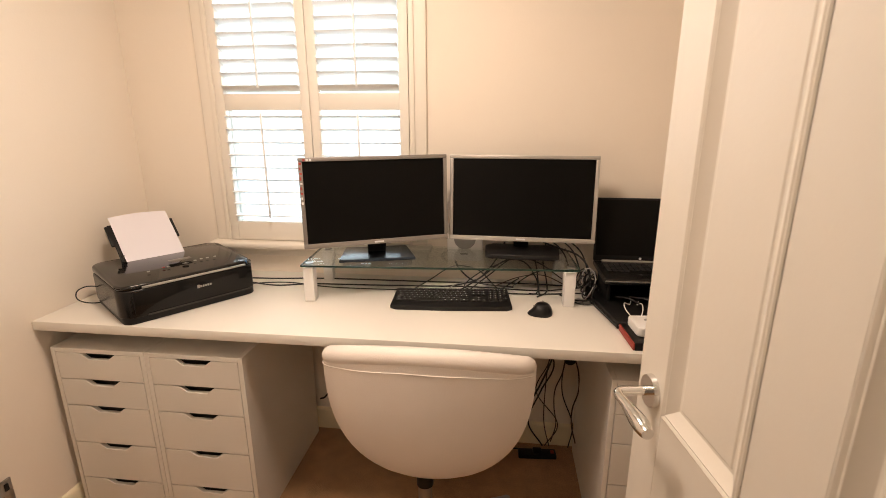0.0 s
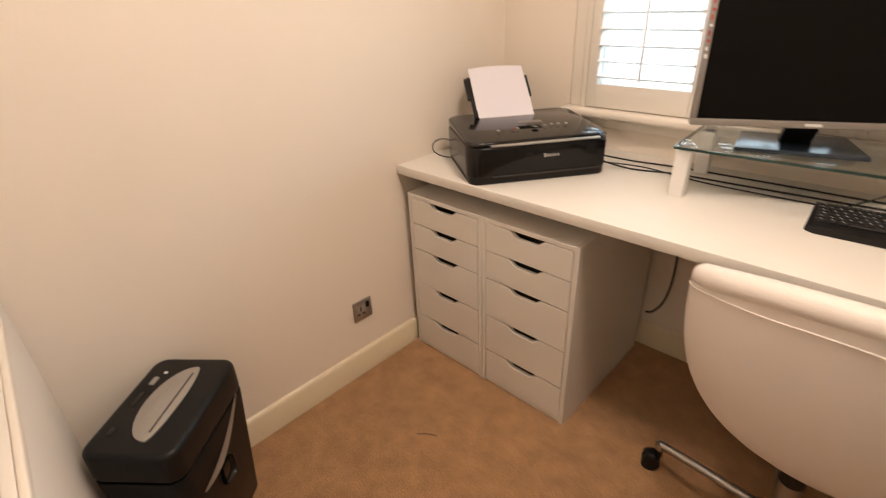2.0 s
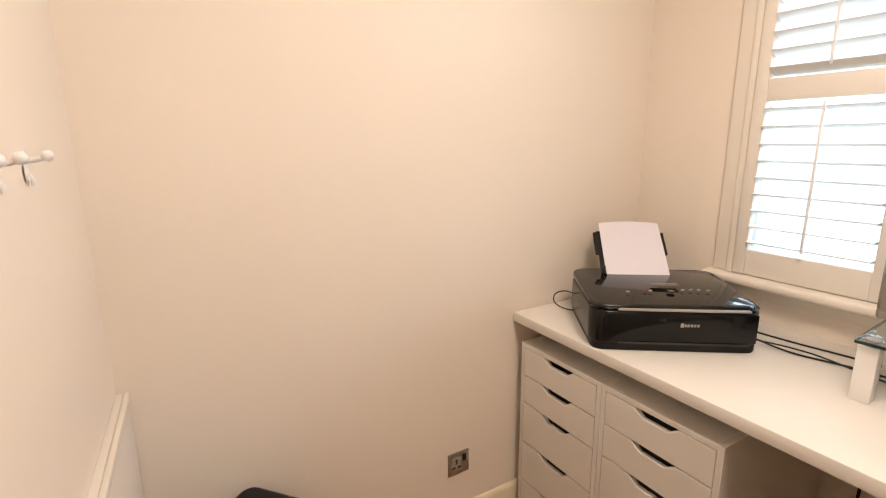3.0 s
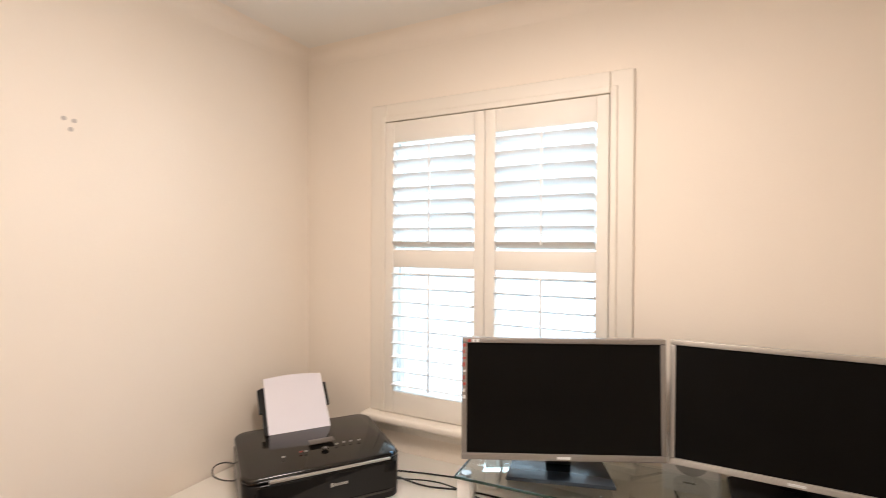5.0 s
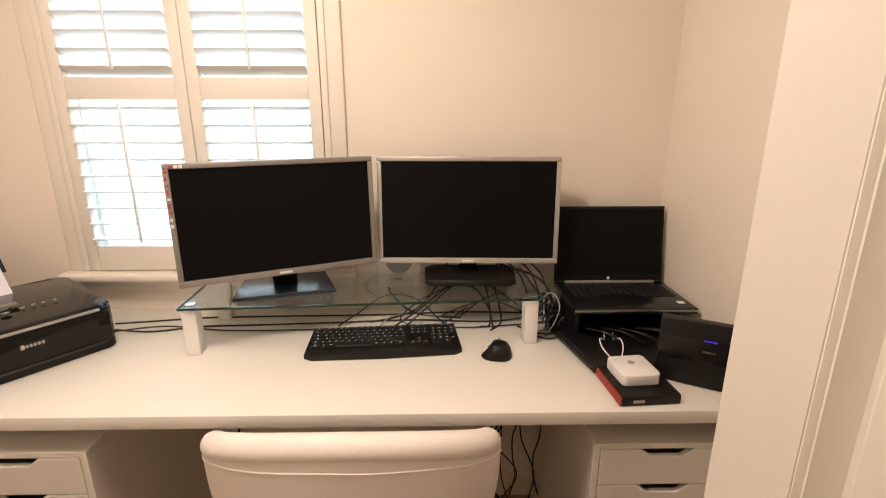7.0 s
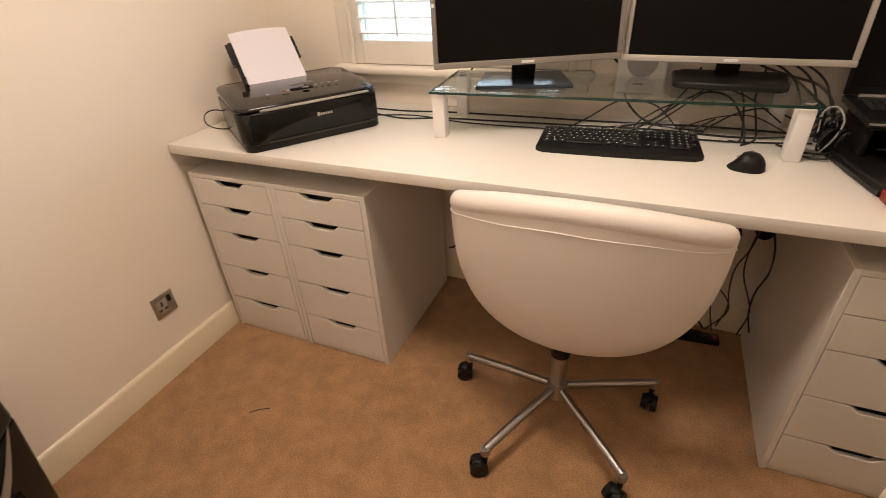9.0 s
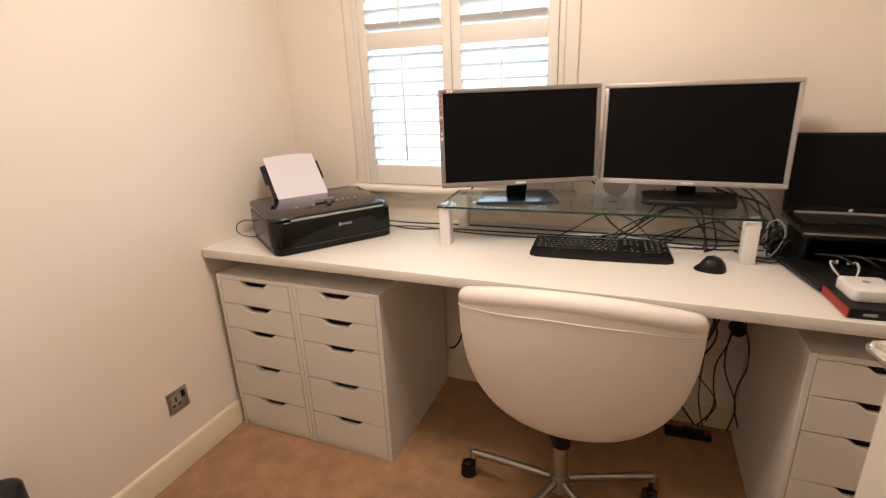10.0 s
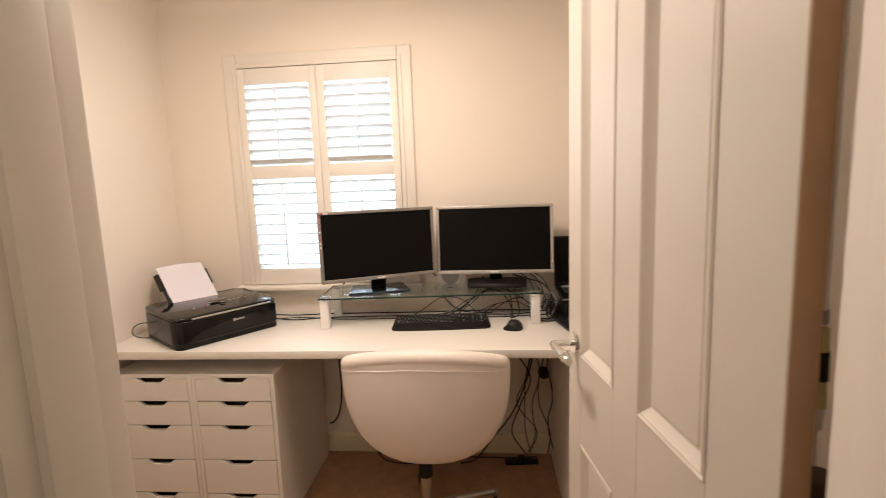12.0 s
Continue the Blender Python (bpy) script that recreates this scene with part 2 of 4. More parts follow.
def part(name, bm, material, parent=None, label="", angle=40):
    """Links a bmesh as one mesh object under a thing or a part."""
    me = bpy.data.meshes.new(name)
    bmesh.ops.recalc_face_normals(bm, faces=bm.faces[:])
    bm.to_mesh(me)
    bm.free()
    me.materials.append(material)
    me.polygons.foreach_set("use_smooth", [True] * len(me.polygons))
    me.set_sharp_from_angle(angle=radians(angle))
    ob = new(name, me)
    if parent is not None:
        ob.parent = parent
    return tagged(ob, label=label)


def shared(name, ob, parent, m, label=""):
    """Another piece on the mesh of ob."""
    o = new(name, ob.data)
    o.parent = parent
    o.matrix_basis = m
    return tagged(o, label=label)


def thing(name, m, label, category, group="", kind=""):
    ob = new(name)
    ob.empty_display_size = 0.05
    ob.matrix_world = m
    return tagged(ob, label, category, group, kind)


def structure(name, bm, material, label, category):
    return tagged(part(name, bm, material), label, category, kind="structure")


# ---- the room ----
def build_room():
    t = 0.12
    # floor and hall floor, one carpet
    structure("floor", bm_box(-0.3, -3.3, -0.08, 3.2, YB + t, 0), M_CARPET, "beige brown short pile carpet, slightly worn", "floor")
    structure("wall_left", bm_box(XL - t, YF, 0, XL, YB + t, ZC), M_WALL, "warm off-white painted plaster wall with soft corners", "wall")
    structure("wall_right", bm_box(XR, YF, 0, XR + t, YB + t, ZC), M_WALL, "warm off-white painted plaster wall", "wall")
    bm = bmesh.new()
    bm_box(XL, YB, 0, WX0, YB + t, ZC, bm=bm)
    bm_box(WX1, YB, 0, XR, YB + t, ZC, bm=bm)
    bm_box(WX0, YB, 0, WX1, YB + t, WZ0, bm=bm)
    bm_box(WX0, YB, WZ1, WX1, YB + t, ZC, bm=bm)
    structure("wall_window", bm, M_WALL, "warm off-white painted plaster wall round a shuttered window", "wall")
    bm = bmesh.new()
    bm_box(XL - t, YF - t, 0, DX0 - 0.03, YF, ZC, bm=bm)
    bm_box(DX1 + 0.03, YF - t, 0, XR + t, YF, ZC, bm=bm)
    bm_box(DX0 - 0.03, YF - t, 2.07, DX1 + 0.03, YF, ZC, bm=bm)
    structure("wall_door", bm, M_WALL, "warm off-white painted plaster wall round a doorway", "wall")
    structure("wall_boxing", bm_prism([(XL, YF), (1.02, YF), (1.02, YP - 0.99 * SLANT), (XL, YP)], 0, ZC), M_WALL, "warm off-white plastered boxing with radiator and hooks", "wall")
    structure("ceiling", bm_box(XL - t, YF - t, ZC, XR + t, YB + t, ZC + 0.1), M_CEIL, "white painted plaster ceiling", "ceiling")
    # coved joint of wall and ceiling
    r = 0.06
    prof = [(0, 0)] + [(r * (1 - math.sin(radians(a))), -r * (1 - math.cos(radians(a)))) for a in range(0, 91, 15)]
    def cove(name, a, b, inward):
        bm = bmesh.new()
        ra, rb = [], []
        for u, w in prof:
            for end, ring in ((a, ra), (b, rb)):
                ring.append(bm.verts.new((end[0] + inward[0] * u, end[1] + inward[1] * u, ZC + w)))
        for k in range(len(prof)):
            j = (k + 1) % len(prof)
            bm.faces.new((ra[k], ra[j], rb[j], rb[k]))
        bm.faces.new(ra)
        bm.faces.new(rb[::-1])
        structure(name, bm, M_WALL, "soft plaster cove where wall meets ceiling", "trim")
    cove("trim_cove_window", (XL, YB), (XR, YB), (0, -1))
    cove("trim_cove_left", (XL, YF), (XL, YB), (1, 0))
    cove("trim_cove_right", (XR, YF), (XR, YB), (-1, 0))
    cove("trim_cove_door", (XL, YF), (XR, YF), (0, 1))

    def skirting(name, x0, y0, x1, y1, nx, ny):
        """Moulded skirting from (x0, y0) to (x1, y1), standing off the wall along (nx, ny)."""
        sec = [(0, 0), (0.018, 0), (0.018, 0.075), (0.014, 0.084), (0.014, 0.091), (0.008, 0.103), (0, 0.107)]
        bm = bmesh.new()
        a = [bm.verts.new((x0 + nx * u, y0 + ny * u, w)) for u, w in sec]
        b = [bm.verts.new((x1 + nx * u, y1 + ny * u, w)) for u, w in sec]
        for k in range(len(sec)):
            j = (k + 1) % len(sec)
            bm.faces.new((a[k], a[j], b[j], b[k]))
        bm.faces.new(a)
        bm.faces.new(b[::-1])
        structure(name, bm, M_SKIRT, "cream gloss moulded skirting board on carpet", "baseboard")
    skirting("baseboard_left", XL, YF, XL, YB, 1, 0)
    skirting("baseboard_window", XL + 0.02, YB, XR - 0.02, YB, 0, -1)
    skirting("baseboard_right", XR, YF, XR, YB, -1, 0)
    skirting("baseboard_door", XL + 0.02, YP - 0.02 * SLANT, 1.02, YP - 0.99 * SLANT, 0, 1)
    # hall behind the doorway
    hy = YF - t
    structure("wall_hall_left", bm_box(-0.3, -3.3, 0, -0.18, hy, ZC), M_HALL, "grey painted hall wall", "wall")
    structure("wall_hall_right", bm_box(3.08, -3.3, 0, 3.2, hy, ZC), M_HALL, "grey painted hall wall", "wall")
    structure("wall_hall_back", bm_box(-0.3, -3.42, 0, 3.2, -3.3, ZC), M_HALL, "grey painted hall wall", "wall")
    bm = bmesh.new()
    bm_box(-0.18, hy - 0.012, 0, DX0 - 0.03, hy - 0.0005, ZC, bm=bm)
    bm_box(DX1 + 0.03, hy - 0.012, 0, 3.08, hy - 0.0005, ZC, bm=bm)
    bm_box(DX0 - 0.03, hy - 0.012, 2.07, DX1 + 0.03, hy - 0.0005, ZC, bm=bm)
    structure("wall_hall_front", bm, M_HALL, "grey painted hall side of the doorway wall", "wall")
    structure("ceiling_hall", bm_box(-0.3, -3.42, ZC, 3.2, hy, ZC + 0.1), M_CEIL, "white painted hall ceiling", "ceiling")


DX0, DX1 = 1.264, 2.020        # clear faces of the door lining


def build_door():
    d0, d1 = YF - 0.135, YF + 0.003
    frame_ = tagged(new("door_1"), "cream gloss door lining with stops and architraves", "door frame", kind="structure")
    bm = bmesh.new()
    bm_box(DX0 - 0.03, d0, 0, DX0, d1, 2.04, 0.002, bm=bm)
    part("lining_jamb", bm, M_TRIM, frame_)
    part("lining_jamb", bm_box(DX1, d0, 0, DX1 + 0.03, d1, 2.04, 0.002), M_TRIM, frame_)
    part("lining_head", bm_box(DX0 - 0.03, d0, 2.04, DX1 + 0.03, d1, 2.07, 0.002), M_TRIM, frame_)
    part("door_stop", bm_box(DX0, d0 + 0.03, 0, DX0 + 0.013, YF - 0.042, 2.04, 0.002), M_TRIM, frame_)
    part("door_stop", bm_box(DX1 - 0.013, d0 + 0.03, 0, DX1, YF - 0.042, 2.04, 0.002), M_TRIM, frame_)
    part("door_stop", bm_box(DX0 + 0.013, d0 + 0.03, 2.027, DX1 - 0.013, YF - 0.042, 2.04, 0.002), M_TRIM, frame_)
    for y, s in ((d0 + 0.001, -1), (d1 - 0.001, 1)):
        for x0, x1, z0, z1 in ((DX0 - 0.078, DX0 - 0.008, 0, 2.118), (DX1 + 0.008, DX1 + 0.078, 0, 2.118), (DX0 - 0.008, DX1 + 0.008, 2.048, 2.118)):
            bm = bm_box(x0, min(y, y + s * 0.014), z0, x1, max(y, y + s * 0.014), z1, 0.004, 2)
            part("architrave", bm, M_TRIM, frame_)
            if x1 - x0 < 0.1:
                bm = bm_box(x0 + 0.012, min(y, y + s * 0.020), z0, x1 - 0.028, max(y, y + s * 0.020), z1 - 0.012, 0.005, 2)
                part("architrave_bead", bm, M_TRIM, frame_)
    # the leaf, hung on its right side, standing open into the room
    W, H, T = 0.745, 2.025, 0.036
    hinge, free = Vector((2.005, -1.924)), Vector((1.895, -1.187))
    ang = math.degrees(math.atan2(free.y - hinge.y, free.x - hinge.x))
    leaf = thing("door_leaf", pose(hinge.x, hinge.y, 0.008, 0, 0, ang), "white satin four panel door standing open on carpet", "door")
    cols = ((0.137, 0.349), (0.458, 0.656))
    rows = ((0.24, 0.777), (1.007, 1.90))
    bm = bmesh.new()
    for x0, x1 in ((0, cols[0][0]), (cols[0][1], cols[1][0]), (cols[1][1], W)):
        bm_box(x0, -T, 0, x1, 0, H, 0.0015, 1, bm=bm)
    for z0, z1 in ((0, rows[0][0]), (rows[0][1], rows[1][0]), (rows[1][1], H)):
        for x0, x1 in cols:
            bm_box(x0, -T + 0.0002, z0, x1, -0.0002, z1, bm=bm)
    part("leaf_frame", bm, M_DOOR_DIM, leaf)
    for x0, x1 in cols:
        pw = x1 - x0
        for z0, z1 in rows:
            bm = bmesh.new()
            for y, s in ((0, -1), (-T, 1)):
                last = None
                for ins, dep in ((0.0, 0.0), (0.003, -0.0020), (0.006, -0.0004), (0.008, 0.0012), (0.011, -0.0002), (0.014, 0.0025), (0.030, 0.0115), (0.034, 0.0120), (0.037, 0.0105)):
                    ring = [bm.verts.new((x, y + s * dep, z)) for x, z in ((x0 + ins, z0 + ins), (x0 + pw - ins, z0 + ins), (x0 + pw - ins, z1 - ins), (x0 + ins, z1 - ins))]
                    if last:
                        for k in range(4):
                            bm.faces.new((last[k], last[(k + 1) % 4], ring[(k + 1) % 4], ring[k]))
                    last = ring
                bm.faces.new(last)
            part("door_panel", bm, M_DOOR_DIM, leaf, angle=20)
    part("hinge_edge", bm_box(-0.002, -T + 0.001, 0.001, 0.0005, -0.001, H - 0.001), M_EDGE, leaf, "brown hinge edge")
    for z in (0.23, 1.0, 1.78):
        bm = bm_cyl((-0.004, 0.004, z - 0.045), (-0.004, 0.004, z + 0.045), 0.006)
        bm_box(-0.004, -0.030, z - 0.045, 0.0006, 0, z + 0.045, bm=bm)
        part("hinge", bm, M_CHROME, leaf, "polished steel butt hinge")
    hz, hx = 1.033, W - 0.052
    for y, s in ((0, 1), (-T, -1)):
        rose = part("handle_rose", bm_cyl((hx, y, hz), (hx, y + s * 0.009, hz), 0.0285, 0.0265, 32), M_CHROME, leaf, "polished chrome round rose")
        path = smooth_path([(hx, y + s * 0.008, hz), (hx, y + s * 0.040, hz), (hx - 0.001, y + s * 0.057, hz), (hx - 0.012, y + s * 0.062, hz),
                            (hx - 0.035, y + s * 0.058, hz - 0.003), (hx - 0.060, y + s * 0.053, hz - 0.009), (hx - 0.085, y + s * 0.050, hz - 0.013), (hx - 0.098, y + s * 0.050, hz - 0.013)], 6)
        part("lever", bm_tube(path, lambda u: 0.0080 + 0.0055 * math.sin(math.pi * max(0, u - 0.50) / 0.58) ** 2, 14), M_CHROME, rose, "curved polished chrome lever")
    part("latch_plate", bm_box(W, -T / 2 - 0.011, hz - 0.05, W + 0.001, -T / 2 + 0.011, hz + 0.05), M_CHROME, leaf)
    return leaf


# ---- the window ----
def build_window():
    win = tagged(new("window_1"), "cream painted sash window with casing, sill and bright daylight behind", "window", kind="structure")
    yw = YB
    # casing round the opening
    cw = 0.070
    for x0, x1, z0, z1 in ((WX0 - cw, WX0, WZ0, WZ1 + 0.070), (WX1, WX1 + cw, WZ0, WZ1 + 0.070), (WX0, WX1, WZ1, WZ1 + 0.070)):
        part("window_casing", bm_box(x0, yw - 0.015, z0, x1, yw, z1, 0.006, 4), M_TRIM, win)
    for x0, x1, z0, z1 in ((WX0 - 0.022, WX0, WZ0, WZ1 + 0.022), (WX1, WX1 + 0.022, WZ0, WZ1 + 0.022), (WX0, WX1, WZ1, WZ1 + 0.022)):
        part("shutter_frame", bm_box(x0, yw - 0.022, z0, x1, yw - 0.015, z1, 0.0035, 3), M_TRIM, win)
    part("window_sill", bm_box(WX0 - cw - 0.016, yw - 0.066, WZ0 - 0.03, WX1 + cw + 0.018, yw + 0.04, WZ0, 0.012, 4), M_TRIM, win)
    part("sill_apron", bm_box(WX0 - cw, yw - 0.020, WZ0 - 0.07, WX1 + cw, yw, WZ0 - 0.03, 0.006, 2), M_TRIM, win)
    # sash behind the shutters
    y0, y1 = yw + 0.075, yw + 0.11
    for x0, x1 in ((WX0 + 0.003, WX0 + 0.016), (WX1 - 0.016, WX1 - 0.003)):
        part("sash_stile", bm_box(x0, y0, WZ0, x1, y1, WZ1, 0.003), M_LOUVRE, win)
    # thin white liners added to brighten the dim sides of the opening
    for x0, x1 in ((WX0 + 0.0005, WX0 + 0.003), (WX1 - 0.003, WX1 - 0.0005)):
        part("reveal_brightener", bm_box(x0, yw, WZ0, x1, yw + 0.118, WZ1), M_LOUVRE, win)
    for z0, z1 in ((WZ0, WZ0 + 0.05), (1.525, 1.560), (WZ1 - 0.04, WZ1)):
        part("sash_rail", bm_box(WX0 + 0.016, y0, z0, WX1 - 0.016, y1, z1, 0.003), M_TRIM, win)
    for z0, z1 in ((WZ0 + 0.05, 1.525), (1.560, WZ1 - 0.04)):
        p = part("pane", bm_box(WX0 + 0.016, y0 + 0.015, z0, WX1 - 0.016, y0 + 0.019, z1), M_PANE, win)
        p.visible_shadow = False
    # stops that the shutters close against
    for a in ((WX0, WZ0, WX0 + 0.014, WZ1), (WX1 - 0.014, WZ0, WX1, WZ1), (WX0 + 0.014, WZ1 - 0.022, WX1 - 0.014, WZ1), (WX0 + 0.014, WZ0, WX1 - 0.014, WZ0 + 0.02)):
        part("shutter_stop", bm_box(a[0], yw + 0.008, a[1], a[2], yw + 0.020, a[3], 0.002), M_TRIM, win)
    # plantation shutters, two leaves
    fy0, fy1 = yw - 0.023, yw + 0.006
    mid = (WX0 + WX1) / 2
    for k, (x0, x1) in enumerate(((WX0 + 0.002, mid - 0.0015), (mid + 0.0015, WX1 - 0.002))):
        sh = thing("window_shutter", pose(0, 0, 0), "cream painted louvred shutter leaf closed over the window, slats open", "shutter", group="window shutters")
        sh.location = ((x0 + x1) / 2, (fy0 + fy1) / 2, WZ0)
        off = -sh.location
        sw = 0.038
        zb, zt = WZ0 + 0.003, WZ1 - 0.0035
        lo0, lo1, up0, up1 = 1.038, 1.512, 1.579, 1.985

        def pc(name, a, material=M_SHUT, **kw):
            o = part(name, bm_box(*a, 0.0025, 2), material, sh, **kw)
            o.location = off
            return o
        pc("stile", (x0, fy0, zb, x0 + sw, fy1, zt))
        pc("stile", (x1 - sw, fy0, zb, x1, fy1, zt))
        for z0, z1 in ((zb, lo0), (lo1, up0), (up1, zt)):
            pc("rail", (x0 + sw, fy0 + 0.001, z0, x1 - sw, fy1 - 0.001, z1))
        lw = x1 - x0 - 2 * sw - 0.004
        prof = [(0.0315 * math.cos(radians(a)), 0.0052 * math.sin(radians(a))) for a in range(0, 360, 30)]
        bm = bmesh.new()
        rr = [[bm.verts.new((sx * lw / 2, u, w)) for u, w in prof] for sx in (-1, 1)]
        for q in range(12):
            bm.faces.new((rr[0][q], rr[0][(q + 1) % 12], rr[1][(q + 1) % 12], rr[1][q]))
        bm.faces.new(rr[0])
        bm.faces.new(rr[1][::-1])
        first = None
        for z0, z1, n, tilt in ((lo0, lo1, 9, -6), (up0, up1, 8, -24)):
            for i in range(n):
                z = z0 + (i + (0.5 if n == 9 else 0.38)) * (z1 - z0) / n
                m = pose((x0 + x1) / 2 + off.x, (fy0 + fy1) / 2 + off.y, z + off.z, tilt + random.uniform(-1.5, 1.5))
                if first is None:
                    first = part("louvre", bm, M_LOUVRE, sh)
                    first.matrix_basis = m
                else:
                    shared("louvre", first, sh, m)
            pc("tilt_rod", ((x0 + x1) / 2 - 0.004, fy0 - 0.027, z0 + 0.02, (x0 + x1) / 2 + 0.004, fy0 - 0.018, z1 - 0.01), M_LOUVRE)
    # what is beyond
    structure("backdrop", bm_box(-4, 4.0, -1.0, 6, 4.05, 5.0), M_BLIND, "pale overexposed daylight beyond the window", "backdrop")


build_room()
build_door()
build_window()


# ---- desk and drawer units ----
ZD = 0.804          # top of the desk


def build_desk():
    desk = thing("desk", pose(0, 0, 0), "long white laminate desktop spanning wall to wall on low risers", "desk")
    part("desktop", bm_box(XL + 0.004, -0.634, ZD - 0.034, XR - 0.004, YB - 0.003, ZD, 0.002, 2), M_DESK, desk)
    for x0, x1 in ((0.10, 0.76), (2.04, 2.33)):
        part("riser", bm_box(x0, -0.36, 0.7005, x1, -0.08, ZD - 0.034, 0.002), M_UNIT, desk)
    return desk


def build_drawer_unit(m, group):
    """Five-drawer unit: front at y 0, left side at x 0."""
    W, D, H = 0.36, 0.58, 0.70
    u = thing("drawer_unit", m, "white lacquered five drawer unit with cut-out grips, on carpet", "drawer unit", group)
    t = 0.016
    bm = bm_box(0, 0.001, 0, t, D, H, 0.001, 1)
    part("side_panel", bm, M_UNIT, u)
    part("side_panel", bm_box(W - t, 0.001, 0, W, D, H, 0.001, 1), M_UNIT, u)
    part("top_panel", bm_box(t, 0.001, H - t, W - t, D, H - 0.0005, 0.001, 1), M_UNIT, u)
    part("plinth", bm_box(t, 0.004, 0.002, W - t, D, 0.022, 0.001, 1), M_UNIT, u)
    part("back_panel", bm_box(t, D - 0.006, 0.022, W - t, D - 0.001, H - t), M_UNIT, u)
    # dark sheet behind the fronts, standing in for the shade in the grips
    part("inside_shade", bm_box(t, 0.05, 0.03, W - t, 0.052, H - t - 0.001), M_GAPSHADE, u)
    tops = (0.682, 0.578, 0.470, 0.313, 0.156)
    x0, x1 = t + 0.002, W - t - 0.002
    for k, z1 in enumerate(tops):
        z0 = tops[k + 1] + 0.003 if k < 4 else 0.024
        cx, hw, dp = W / 2, 0.066, 0.021
        out = [(x0, z0), (x1, z0), (x1, z1), (cx + hw, z1), (cx + hw - 0.028, z1 - dp), (cx - hw + 0.028, z1 - dp), (cx - hw, z1), (x0, z1)]
        bm = bm_prism(out, 0.0, 0.016, 0.0012, 1)
        bmesh.ops.transform(bm, matrix=pose(0, 0.016, 0, 90, 0, 0), verts=bm.verts[:])
        part("drawer_front", bm, M_UNIT, u)
    return u


build_desk()
_unit = build_drawer_unit(pose(0.065, -0.62, 0), "white drawer units")
copy_thing(_unit, pose(0.4265, -0.62, 0))
copy_thing(_unit, pose(1.998, -0.612, 0))


# ---- on the desk ----
def build_printer():
    """Inkjet printer; local x along its front, y to its back."""
    p = thing("printer", pose(0.390, -0.350, ZD, 0, 0, 54), "glossy black inkjet printer holding paper on the white desk", "printer")
    W, D = 0.474, 0.372
    part("base", bm_prism(round_rect(W - 0.012, D - 0.012, 0.035, 6), 0.0, 0.03, 0.004), M_BLACK, p)
    part("body", bm_prism(round_rect(W, D, 0.055, 10), 0.022, 0.122, 0.006, 3), M_PRINTGREY, p)
    # sloping scanner lid
    bm = bm_prism(round_rect(W - 0.004, D - 0.006, 0.045, 8), 0.122, 0.150, 0.007, 3)
    for v in bm.verts:
        if v.co.z > 0.13:
            v.co.z += -0.016 * max(0, (-v.co.y) / (D / 2)) - 0.03 * max(0, abs(v.co.x) - 0.165)
            if v.co.y < -0.08:
                v.co.y += 0.018
    lid = part("scanner_lid", bm, M_LID, p, "satin black scanner lid")
    part("front_panel", bm_prism(round_rect(W - 0.06, 0.01, 0.004, 3, 0.008, -D / 2 - 0.001), 0.034, 0.118, 0.003), M_GLOSS, p, "glossy black fold-down front")
    part("output_slot", bm_box(-0.16, -D / 2 - 0.0075, 0.026, 0.20, -D / 2 + 0.01, 0.030, 0.001), M_GAPSHADE, p)
    part("silver_strip", bm_box(-0.165, -D / 2 - 0.002, 0.1225, 0.195, -D / 2 + 0.009, 0.129, 0.002), M_SILVER, p, "silver trim strip")
    part("card_door", bm_box(-0.205, -D / 2 + 0.001, 0.036, -0.18, -D / 2 + 0.012, 0.10, 0.003), M_GLOSS, p)
    part("status_light", bm_box(-0.198, -D / 2 - 0.0005, 0.050, -0.190, -D / 2 + 0.002, 0.054), M_PRINT, p)
    bm = bm_box(0.006, -D / 2 - 0.0075, 0.079, 0.015, -D / 2 - 0.0058, 0.0915, 0.001)
    for k in range(5):
        bm_box(0.0165 + 0.0085 * k, -D / 2 - 0.0075, 0.0805, 0.0230 + 0.0085 * k, -D / 2 - 0.0058, 0.0885, 0.001, bm=bm)
    part("maker_mark", bm, M_SILVER, p, "pale raised maker mark")
    # control panel on the lid
    part("display", bm_box(-0.02, -0.03, 0.1495, 0.06, 0.005, 0.1512, 0.001), M_LCD, p, "small grey display")
    dial = part("dial", bm_cyl((0.02, -0.065, 0.1445), (0.02, -0.065, 0.1466), 0.012, n=24), M_LID, p)
    part("dial_centre", bm_cyl((0.02, -0.065, 0.1465), (0.02, -0.065, 0.1474), 0.004), M_SILVER, dial)
    for x, y in ((-0.11, -0.075), (-0.055, -0.06), (-0.04, -0.063), (0.06, -0.05), (0.085, -0.045), (0.108, -0.047), (0.135, -0.05)):
        part("button", bm_box(x - 0.005, y - 0.0025, 0.1435, x + 0.005, y + 0.0025, 0.1475 - 0.0006 * 8 * max(0, -y - 0.05), 0.0008, 1), M_STICKER if x == -0.055 else M_SILVER, p)
    part("guide_sticker", bm_box(0.172, -0.160, 0.1235, 0.214, -0.118, 0.1335, 0.003, 2), M_STICKERB, p, "blue sticker on the lid corner")
    # paper support and sheet
    y0, z0, y1, z1 = 0.118, 0.140, 0.265, 0.278
    bm = bmesh.new()
    def slab(x0, x1, a, b, th, bm):
        u = Vector((0, y1 - y0, z1 - z0)).normalized()
        nrm = Vector((0, -u.z, u.y))
        b2 = bm_box(x0, 0, 0, x1, th, (b - a), 0.002, 2)
        m = Matrix(((1, 0, 0, 0), (0, -nrm.y, u.y, y0 + u.y * a), (0, -nrm.z, u.z, z0 + u.z * a), (0, 0, 0, 1)))
